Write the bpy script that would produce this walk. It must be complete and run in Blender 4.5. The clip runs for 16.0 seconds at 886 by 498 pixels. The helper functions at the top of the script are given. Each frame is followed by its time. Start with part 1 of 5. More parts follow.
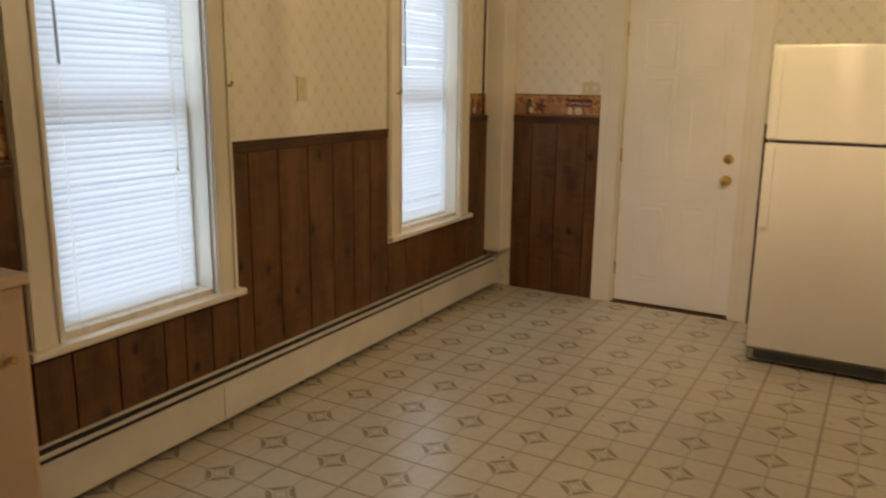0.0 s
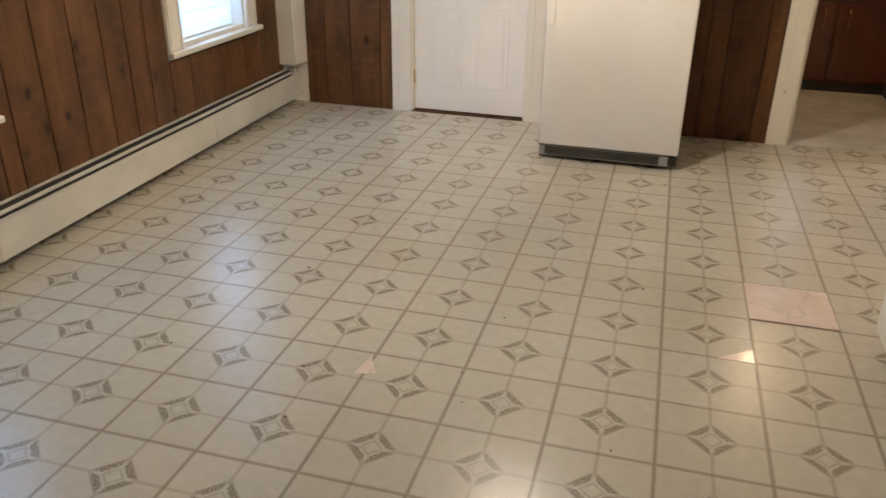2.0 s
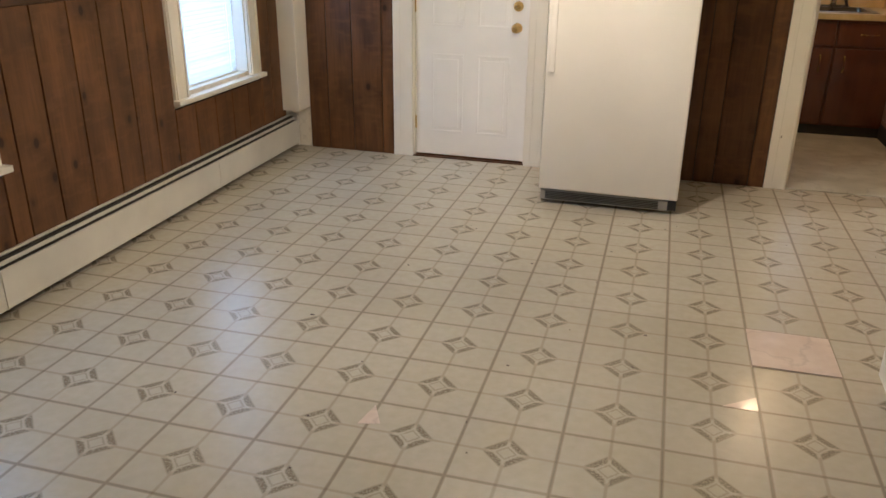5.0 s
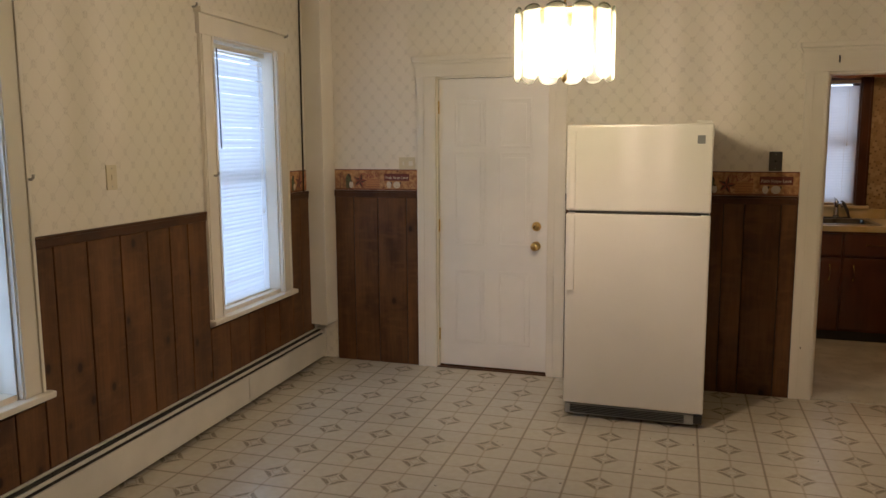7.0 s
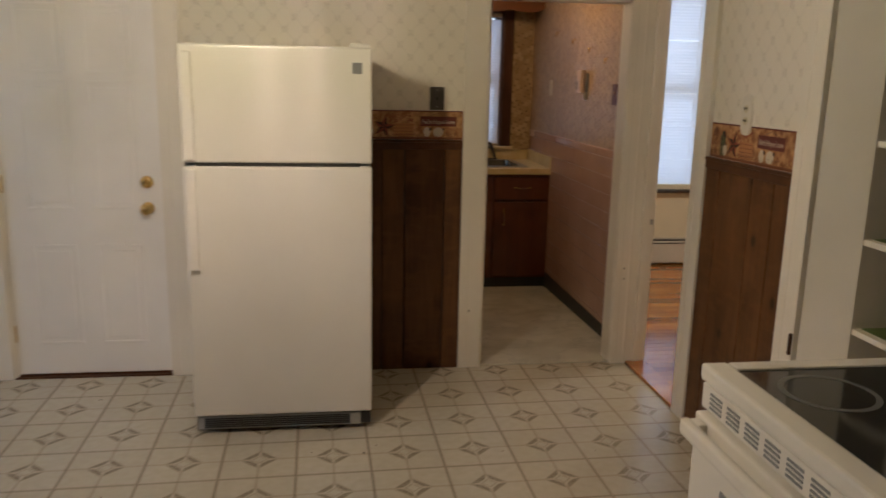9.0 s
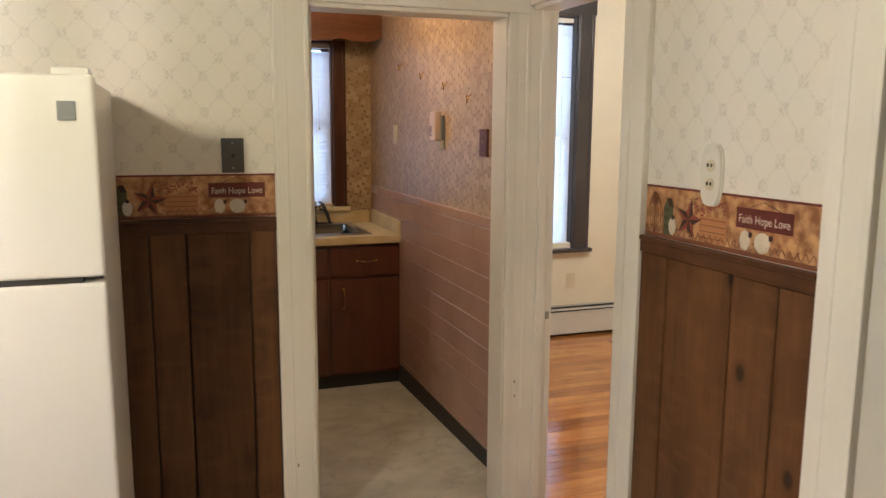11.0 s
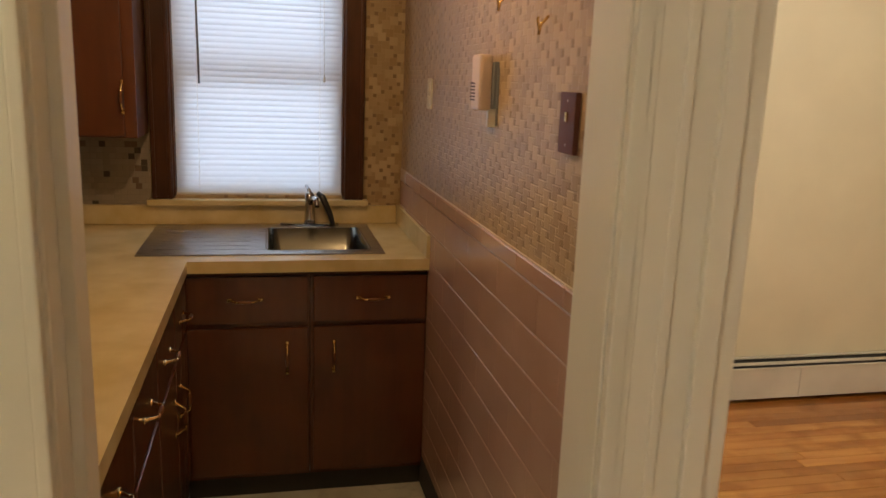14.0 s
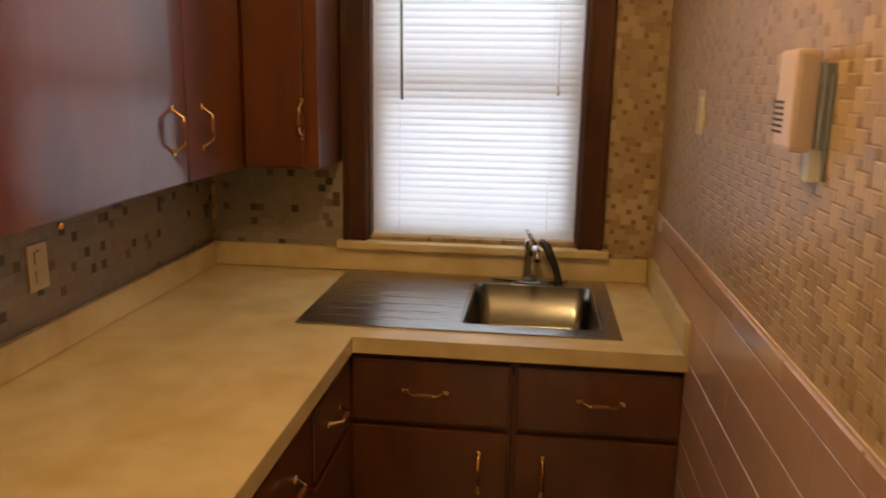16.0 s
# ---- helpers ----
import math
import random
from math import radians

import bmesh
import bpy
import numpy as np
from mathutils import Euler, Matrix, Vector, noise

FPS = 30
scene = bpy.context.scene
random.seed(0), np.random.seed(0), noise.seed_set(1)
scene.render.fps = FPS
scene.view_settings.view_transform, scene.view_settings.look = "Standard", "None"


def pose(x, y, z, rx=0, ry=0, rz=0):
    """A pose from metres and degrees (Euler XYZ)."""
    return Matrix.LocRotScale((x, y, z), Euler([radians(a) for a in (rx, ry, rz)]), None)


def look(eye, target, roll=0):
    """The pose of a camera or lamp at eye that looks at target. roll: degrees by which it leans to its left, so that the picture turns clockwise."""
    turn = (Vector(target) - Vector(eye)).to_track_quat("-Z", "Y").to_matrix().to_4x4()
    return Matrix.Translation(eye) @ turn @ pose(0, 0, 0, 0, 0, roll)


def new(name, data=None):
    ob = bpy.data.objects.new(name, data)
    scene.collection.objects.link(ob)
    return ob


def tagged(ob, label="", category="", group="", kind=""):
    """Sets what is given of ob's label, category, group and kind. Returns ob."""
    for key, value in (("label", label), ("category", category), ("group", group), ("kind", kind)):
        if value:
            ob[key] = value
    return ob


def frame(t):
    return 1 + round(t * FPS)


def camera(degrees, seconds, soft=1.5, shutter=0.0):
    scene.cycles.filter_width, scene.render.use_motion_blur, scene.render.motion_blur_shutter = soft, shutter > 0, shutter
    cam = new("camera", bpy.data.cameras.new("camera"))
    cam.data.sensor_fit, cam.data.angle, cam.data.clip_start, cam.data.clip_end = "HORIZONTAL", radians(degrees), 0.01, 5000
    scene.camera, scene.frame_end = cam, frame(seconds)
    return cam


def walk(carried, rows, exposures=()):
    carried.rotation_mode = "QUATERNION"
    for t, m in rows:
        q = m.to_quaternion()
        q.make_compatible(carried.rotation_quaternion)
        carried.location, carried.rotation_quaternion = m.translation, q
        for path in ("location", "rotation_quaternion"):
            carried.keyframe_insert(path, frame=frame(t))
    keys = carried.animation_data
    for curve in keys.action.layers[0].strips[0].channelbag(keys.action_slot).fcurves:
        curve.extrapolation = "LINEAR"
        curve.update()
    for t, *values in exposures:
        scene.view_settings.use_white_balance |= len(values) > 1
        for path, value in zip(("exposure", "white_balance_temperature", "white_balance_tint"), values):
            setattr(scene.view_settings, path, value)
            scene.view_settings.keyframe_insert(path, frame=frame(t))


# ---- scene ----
cam = camera(59.3, 16.0, shutter=0.4)
EXPOSURES = [(0.0, -0.95, 7800, 14), (0.5, -0.65, 7000, 13), (1.0, -0.2, 5950, 12), (1.6, 0.0, 5450, 11), (3.7, 0.0, 5350, 11), (5.8, -0.45, 5700, 13), (6.5, -1.0, 6100, 16),
             (8.0, -1.0, 5950, 15), (9.7, -0.85, 5600, 13), (11.8, 0.3, 5100, 11), (12.5, 0.05, 5200, 11), (13.0, -0.2, 5600, 11), (13.5, -0.45, 6000, 10),
             (14.0, -0.4, 6150, 10), (15.0, -0.36, 6250, 10), (16.0, -0.15, 6850, 11)]
PATH = [
    (0, (0.192, 0.679, 1.485), (-0.817, 2.354, 1.066), 0.7),
    (0.5, (0.224, 0.704, 1.455), (-0.612, 2.426, 0.876), 0.2),
    (1, (0.242, 0.718, 1.41), (-0.427, 2.438, 0.64), 0.6),
    (1.5, (0.247, 0.723, 1.409), (-0.335, 2.438, 0.56), 0.8),
    (2, (0.264, 0.729, 1.414), (-0.265, 2.465, 0.574), 0.7),
    (2.5, (0.271, 0.739, 1.415), (-0.163, 2.504, 0.579), 0.9),
    (3, (0.268, 0.744, 1.42), (-0.168, 2.512, 0.592), 0.9),
    (3.5, (0.257, 0.745, 1.423), (-0.217, 2.514, 0.62), 0.9),
    (3.7, (0.254, 0.744, 1.42), (-0.244, 2.511, 0.627), 0.9),
    (5.8, (0.247, 0.67, 1.537), (-0.32, 2.473, 0.884), 0.4),
    (6, (0.241, 0.652, 1.564), (-0.337, 2.494, 1.042), 0.4),
    (6.5, (0.242, 0.618, 1.594), (-0.364, 2.501, 1.303), -0.1),
    (7, (0.247, 0.628, 1.594), (-0.379, 2.508, 1.325), -0.3),
    (7.5, (0.213, 0.771, 1.58), (-0.33, 2.668, 1.251), -0.5),
    (8, (0.2, 1.077, 1.587), (-0.112, 3.029, 1.281), -0.7),
    (8.5, (0.177, 1.373, 1.533), (0.185, 3.333, 1.133), -0.1),
    (9, (0.151, 1.71, 1.562), (0.418, 3.647, 1.141), 1.2),
    (9.5, (0.198, 2.014, 1.555), (0.734, 3.906, 1.188), 1.5),
    (9.7, (0.222, 2.168, 1.561), (0.834, 4.049, 1.264), 0.8),
    (11.8, (0.62, 3.515, 1.574), (1.307, 5.363, 1.24), 0.7),
    (12, (0.662, 3.65, 1.56), (1.374, 5.486, 1.212), 1.3),
    (12.5, (0.783, 3.924, 1.577), (1.545, 5.731, 1.18), 2.6),
    (13, (1.069, 4.234, 1.563), (1.72, 6.078, 1.146), -0.0),
    (13.5, (1.157, 4.444, 1.589), (1.581, 6.351, 1.16), -0.7),
    (14, (1.205, 4.777, 1.58), (1.641, 6.683, 1.158), 2.2),
    (14.5, (1.242, 5.001, 1.569), (1.61, 6.908, 1.092), 2.3),
    (15, (1.346, 5.234, 1.582), (1.482, 7.173, 1.11), -1.0),
    (15.5, (1.371, 5.47, 1.577), (1.351, 7.418, 1.124), -0.3),
    (16, (1.398, 5.647, 1.602), (1.165, 7.587, 1.176), 1.0),
]
walk(cam, [(t, look(eye, target, roll)) for t, eye, target, roll in PATH], EXPOSURES)

# ---- world and lights ----
world = bpy.data.worlds.new("world")
scene.world = world
world.use_nodes = True
wn = world.node_tree
sky = wn.nodes.new("ShaderNodeTexSky")
sky.sky_type, sky.sun_disc = "NISHITA", False
sky.sun_elevation, sky.sun_rotation = radians(35), radians(150)
wn.links.new(sky.outputs[0], wn.nodes["Background"].inputs[0])
wn.nodes["Background"].inputs[1].default_value = 0.1


def area_lamp(name, m, sx, sy, watts, color):
    data = bpy.data.lights.new(name, "AREA")
    data.shape, data.size, data.size_y, data.energy, data.color = "RECTANGLE", sx, sy, watts, color
    ob = new(name, data)
    ob.matrix_world = m
    return ob


def bulb_lamp(name, at, watts, color, radius=0.05):
    data = bpy.data.lights.new(name, "POINT")
    data.energy, data.color, data.shadow_soft_size = watts, color, radius
    ob = new(name, data)
    ob.location = at
    return ob


SKYLIGHT = (0.56, 0.75, 1.0)
WARM = (1.0, 0.78, 0.53)
LAMP_AT = Vector((-0.32, 3.95, 2.03))
WEST = pose(-2.178, 0, 0, 0, 0, 2.69)       # the window wall: local x into the room, local y along it
area_lamp("sky_window_1", WEST @ pose(-0.17, 2.58, 1.38, 0, -90, 0), 1.55, 0.78, 25, SKYLIGHT)
area_lamp("sky_window_2", WEST @ pose(-0.17, 4.82, 1.42, 0, -90, 0), 1.6, 0.78, 25, SKYLIGHT)
area_lamp("sky_window_3", pose(1.17, 8.56, 1.6, -90, 0, 0), 0.76, 1.1, 9, (0.8, 0.88, 1.0))
area_lamp("sky_window_4", pose(2.95, 8.34, 1.5, -90, 0, 0), 0.75, 1.6, 15, (0.75, 0.86, 1.0))
bulb_lamp("kitchen_glow", (1.15, 6.9, 2.33), 27, (1.0, 0.64, 0.31), 0.09)
# Added fill that brightens the side room; no known lamp hangs there.
bulb_lamp("side_room_fill", (3.3, 6.4, 2.45), 94, (1.0, 0.86, 0.66), 0.1)


# ---- materials ----
class Nodes:
    """A small builder of shader nodes."""

    def __init__(self, name):
        self.mat = bpy.data.materials.new(name)
        self.mat.use_nodes = True
        self.tree = self.mat.node_tree
        self.bsdf = self.tree.nodes["Principled BSDF"]

    def put(self, socket, value):
        if hasattr(value, "is_output"):
            self.tree.links.new(value, socket)
        elif isinstance(value, (tuple, list)) and len(value) == 3 and socket.type == "RGBA":
            socket.default_value = (*value, 1)
        else:
            socket.default_value = value

    def node(self, kind, out=0, **inputs):
        n = self.tree.nodes.new(kind)
        for k, v in inputs.items():
            self.put(n.inputs[int(k[1:]) if k[0] == "i" and k[1:].isdigit() else k.replace("_", " ")], v)
        return n.outputs[out]

    def math(self, op, a, b=0.0, c=0.0):
        n = self.tree.nodes.new("ShaderNodeMath")
        n.operation = op
        for s, v in zip(n.inputs, (a, b, c)):
            self.put(s, v)
        return n.outputs[0]

    def mix(self, fac, a, b):
        n = self.tree.nodes.new("ShaderNodeMix")
        n.data_type = "RGBA"
        for s, v in ((n.inputs[0], fac), (n.inputs[6], a), (n.inputs[7], b)):
            self.put(s, v)
        return n.outputs[2]

    def place(self):
        return self.node("ShaderNodeNewGeometry")

    def local(self):
        return self.node("ShaderNodeTexCoord", 3)

    def xyz(self, v):
        n = self.tree.nodes.new("ShaderNodeSeparateXYZ")
        self.put(n.inputs[0], v)
        return n.outputs

    def vec(self, x, y, z=0.0):
        n = self.tree.nodes.new("ShaderNodeCombineXYZ")
        for s, v in zip(n.inputs, (x, y, z)):
            self.put(s, v)
        return n.outputs[0]

    def noise(self, v, scale, detail=4.0):
        return self.node("ShaderNodeTexNoise", 0, Vector=v, Scale=scale, Detail=detail)

    def scaled(self, v, s):
        n = self.tree.nodes.new("ShaderNodeVectorMath")
        n.operation = "MULTIPLY"
        self.put(n.inputs[0], v)
        n.inputs[1].default_value = s
        return n.outputs[0]

    def band(self, v, lo, hi):
        n = self.tree.nodes.new("ShaderNodeMapRange")
        n.clamp = True
        for s, q in zip(n.inputs, (v, lo, hi, 0.0, 1.0)):
            self.put(s, q)
        return n.outputs[0]

    def bump(self, height, strength=0.2, distance=0.002):
        self.put(self.bsdf.inputs["Normal"], self.node("ShaderNodeBump", 0, Strength=strength, Distance=distance, Height=height))

    def done(self, color, rough=0.5, metal=0.0, **more):
        self.put(self.bsdf.inputs["Base Color"], color)
        self.put(self.bsdf.inputs["Roughness"], rough)
        self.put(self.bsdf.inputs["Metallic"], metal)
        for k, v in more.items():
            self.put(self.bsdf.inputs[k.replace("_", " ")], v)
        return self.mat


def painted(name, color, rough=0.4, wear=0.06, relief=0.03):
    n = Nodes(name)
    p = n.place()
    big, fine = n.noise(p, 3.0), n.noise(p, 60.0)
    dark = tuple(c * (1 - wear * 2.5) for c in color)
    c = n.mix(n.band(big, 0.35, 0.7), dark, color)
    n.bump(fine, relief, 0.001)
    return n.done(c, n.math("ADD", rough - 0.03, n.math("MULTIPLY", n.noise(p, 5.0), 0.06)))


def wallpaper(name, axis):
    n = Nodes(name)
    p = n.place()
    q = n.xyz(p)
    u, v = n.math("MULTIPLY", q[axis], 1 / 0.105), n.math("MULTIPLY", q[2], 1 / 0.12)
    wob = n.noise(p, 90.0)
    dots = []
    for off in (0.0, 0.5):
        a = n.math("SUBTRACT", n.math("FRACT", n.math("ADD", u, off)), 0.5)
        b = n.math("SUBTRACT", n.math("FRACT", n.math("ADD", v, off)), 0.5)
        d = n.math("SQRT", n.math("ADD", n.math("MULTIPLY", a, a), n.math("MULTIPLY", b, b)))
        dots.append(n.math("ADD", d, n.math("MULTIPLY", n.math("SUBTRACT", wob, 0.5), 0.14)))
    d = n.math("MINIMUM", dots[0], dots[1])
    ring = n.math("MULTIPLY", n.band(d, 0.17, 0.12), n.math("ADD", 0.45, n.math("MULTIPLY", n.band(d, 0.05, 0.09), 0.55)))
    motif = n.math("MULTIPLY", ring, n.band(n.noise(p, 140.0), 0.40, 0.58))
    trellis = []
    for sgn in (1.0, -1.0):
        f = n.math("FRACT", n.math("ADD", n.math("ADD", u, n.math("MULTIPLY", v, sgn)), 0.5))
        trellis.append(n.math("ABSOLUTE", n.math("SUBTRACT", f, 0.5)))
    t = n.math("MULTIPLY", n.band(n.math("MINIMUM", trellis[0], trellis[1]), 0.05, 0.02), n.band(n.noise(p, 160.0), 0.42, 0.58))
    base = n.mix(n.noise(p, 1.3), (0.74, 0.675, 0.575), (0.81, 0.755, 0.66))
    c = n.mix(n.math("MULTIPLY", t, 0.34), base, (0.50, 0.46, 0.38))
    c = n.mix(n.math("MULTIPLY", motif, 0.33), c, (0.42, 0.36, 0.29))
    n.bump(n.noise(p, 220.0), 0.12, 0.001)
    return n.done(c, 0.55)


def wood(name, dark, light, axis=2, scale=1.0, rough=0.35, knots=True, coat=0.0, vary=0.35):
    """Stained wood with its grain along the given local axis."""
    n = Nodes(name)
    rnd = n.node("ShaderNodeObjectInfo", 5)
    p = n.tree.nodes.new("ShaderNodeVectorMath")
    p.operation = "ADD"
    n.put(p.inputs[0], n.place())
    n.put(p.inputs[1], n.vec(n.math("MULTIPLY", rnd, 7.0), n.math("MULTIPLY", rnd, 5.0), n.math("MULTIPLY", rnd, 9.0)))
    p = p.outputs[0]
    s = [11.0 * scale] * 3
    s[axis] = 1.6 * scale
    warp = n.noise(n.scaled(p, tuple(s)), 1.0, 6.0)
    s2 = [70.0 * scale] * 3
    s2[axis] = 5.0 * scale
    fine = n.noise(n.scaled(p, tuple(s2)), 1.0, 3.0)
    g = n.math("ADD", n.math("MULTIPLY", warp, 0.7), n.math("MULTIPLY", fine, 0.3))
    c = n.mix(n.band(g, 0.27, 0.76), dark, light)
    c = n.mix(n.math("MULTIPLY", n.band(n.noise(n.scaled(p, (3.0, 3.0, 2.0)), 1.7, 3.0), 0.48, 0.68), 0.55), c, tuple(q * 0.6 for q in dark))
    if knots:
        sawn = n.noise(n.scaled(p, (9.0, 9.0, 26.0)), 1.0, 5.0)
        c = n.mix(n.math("MULTIPLY", n.band(sawn, 0.5, 0.72), 0.4), c, light)
        k = n.node("ShaderNodeTexVoronoi", 0, Vector=n.scaled(p, (5.5, 5.5, 3.6)), Scale=1.0)
        c = n.mix(n.math("MULTIPLY", n.band(k, 0.2, 0.09), 0.45), c, tuple(q * 0.8 for q in dark))
        c = n.mix(n.math("MULTIPLY", n.band(k, 0.1, 0.06), 0.9), c, tuple(q * 0.35 for q in dark))
    c = n.mix(n.math("MULTIPLY", rnd, vary), c, tuple(q * 0.55 for q in dark))
    n.bump(fine, 0.15, 0.001)
    return n.done(c, n.math("ADD", rough - 0.05, n.math("MULTIPLY", fine, 0.15)), Coat_Weight=coat, Coat_Roughness=0.09, Specular_IOR_Level=0.3)


TILE = 0.3048


def vinyl_tile():
    n = Nodes("patterned_vinyl")
    q = n.xyz(n.local())
    u = n.math("SUBTRACT", n.math("FRACT", n.math("DIVIDE", q[0], TILE)), 0.5)
    v = n.math("SUBTRACT", n.math("FRACT", n.math("DIVIDE", q[1], TILE)), 0.5)
    au, av = n.math("ABSOLUTE", u), n.math("ABSOLUTE", v)
    p = n.place()
    fine = n.noise(p, 150.0)
    soft = n.math("MULTIPLY", n.math("SUBTRACT", fine, 0.5), 0.05)
    s = n.math("ADD", n.math("ADD", au, av), soft)
    near, edge = n.math("MINIMUM", au, av), n.math("MAXIMUM", au, av)
    ring = n.math("MULTIPLY", n.band(s, 0.268, 0.235), n.band(s, 0.135, 0.165))
    ring = n.math("MULTIPLY", ring, n.band(n.math("ADD", near, n.math("MULTIPLY", soft, 0.4)), 0.010, 0.030))
    inner = n.math("MULTIPLY", n.band(s, 0.118, 0.105), n.band(s, 0.078, 0.092))
    spoke = n.math("MULTIPLY", n.band(n.math("ADD", near, n.math("MULTIPLY", soft, 0.25)), 0.024, 0.008), n.band(s, 0.17, 0.21))
    seam = n.band(n.math("ADD", edge, n.math("MULTIPLY", soft, 0.12)), 0.474, 0.489)
    rnd = n.node("ShaderNodeObjectInfo", 5)
    base = n.mix(n.band(n.noise(p, 26.0, 3.0), 0.3, 0.7), (0.485, 0.44, 0.35), (0.54, 0.495, 0.405))
    base = n.mix(n.math("MULTIPLY", rnd, 0.35), base, (0.43, 0.38, 0.28))
    base = n.mix(n.math("MULTIPLY", n.band(n.noise(p, 1.1, 1.0), 0.3, 0.8), 0.2), base, (0.40, 0.35, 0.265))
    c = n.mix(n.math("MULTIPLY", spoke, 0.42), base, (0.27, 0.215, 0.14))
    c = n.mix(n.math("MULTIPLY", inner, 0.5), c, (0.25, 0.21, 0.15))
    c = n.mix(n.math("MULTIPLY", ring, n.band(fine, 0.2, 0.55)), c, (0.225, 0.195, 0.14))
    c = n.mix(n.math("MULTIPLY", seam, 0.6), c, (0.19, 0.15, 0.10))
    n.bump(n.math("SUBTRACT", n.math("MULTIPLY", fine, 0.06), seam), 0.08, 0.001)
    return n.done(c, n.math("ADD", 0.25, n.math("MULTIPLY", fine, 0.03)))


def plain_vinyl(name, a, b, scale=6.0, rough=0.3, vein=0.35):
    n = Nodes(name)
    p = n.place()
    m = n.band(n.noise(p, scale, 8.0), 0.35, 0.65)
    veins = n.band(n.math("ABSOLUTE", n.math("SUBTRACT", n.noise(p, 3.1, 6.0), 0.5)), 0.02, 0.0)
    c = n.mix(m, a, b)
    c = n.mix(n.math("MULTIPLY", veins, vein), c, tuple(q * 0.6 for q in a))
    n.bump(n.noise(p, 60.0), 0.1, 0.001)
    return n.done(c, n.math("ADD", rough, n.math("MULTIPLY", n.noise(p, 20.0), 0.15)))


def mosaic(name, axis, tones, cell=0.026, accents=None, sheen=0.4):
    """Small embossed squares and oblongs, each in a tone of its own."""
    n = Nodes(name)
    p = n.place()
    q = n.xyz(p)
    u, v = n.math("DIVIDE", q[axis], cell), n.math("DIVIDE", q[2], cell)
    row = n.math("FLOOR", v)
    shift = n.node("ShaderNodeTexWhiteNoise", 0, Vector=n.vec(row, 3.0))
    u = n.math("ADD", u, n.math("MULTIPLY", n.math("ROUND", n.math("MULTIPLY", shift, 2.0)), 0.5))
    col = n.math("FLOOR", u)
    half = n.node("ShaderNodeTexWhiteNoise", 0, Vector=n.vec(n.math("FLOOR", n.math("MULTIPLY", col, 0.5)), row, 5.0))
    merge = n.math("GREATER_THAN", half, 0.68)
    wide = n.math("FLOOR", n.math("MULTIPLY", col, 0.5))
    key = n.math("ADD", n.math("MULTIPLY", merge, wide), n.math("MULTIPLY", n.math("SUBTRACT", 1.0, merge), n.math("ADD", col, 0.37)))
    tone = n.node("ShaderNodeTexWhiteNoise", 0, Vector=n.vec(key, row, merge))
    fu1 = n.math("ABSOLUTE", n.math("SUBTRACT", n.math("FRACT", u), 0.5))
    fu2 = n.math("MULTIPLY", n.math("ABSOLUTE", n.math("SUBTRACT", n.math("FRACT", n.math("MULTIPLY", u, 0.5)), 0.5)), 1.0)
    e1 = n.band(fu1, 0.44, 0.49)
    e2 = n.band(fu2, 0.47, 0.495)
    eu = n.math("ADD", n.math("MULTIPLY", merge, e2), n.math("MULTIPLY", n.math("SUBTRACT", 1.0, merge), e1))
    ev = n.band(n.math("ABSOLUTE", n.math("SUBTRACT", n.math("FRACT", v), 0.5)), 0.43, 0.49)
    joint = n.math("MAXIMUM", eu, ev)
    c = n.mix(tone, tones[0], tones[1])
    if accents:
        single = n.math("SUBTRACT", 1.0, merge)
        c = n.mix(n.math("MULTIPLY", n.math("GREATER_THAN", tone, 0.90), single), c, (0.13, 0.075, 0.045))
        c = n.mix(n.math("MULTIPLY", n.math("GREATER_THAN", tone, 0.945), single), c, accents)
    c = n.mix(n.math("MULTIPLY", joint, 0.5), c, tuple(x * 0.75 for x in tones[0]))
    c = n.mix(n.math("MULTIPLY", n.noise(p, 2.0), 0.3), c, tones[0])
    n.bump(n.math("SUBTRACT", n.math("MULTIPLY", tone, 0.5), joint), 0.55, 0.0015)
    return n.done(c, sheen)


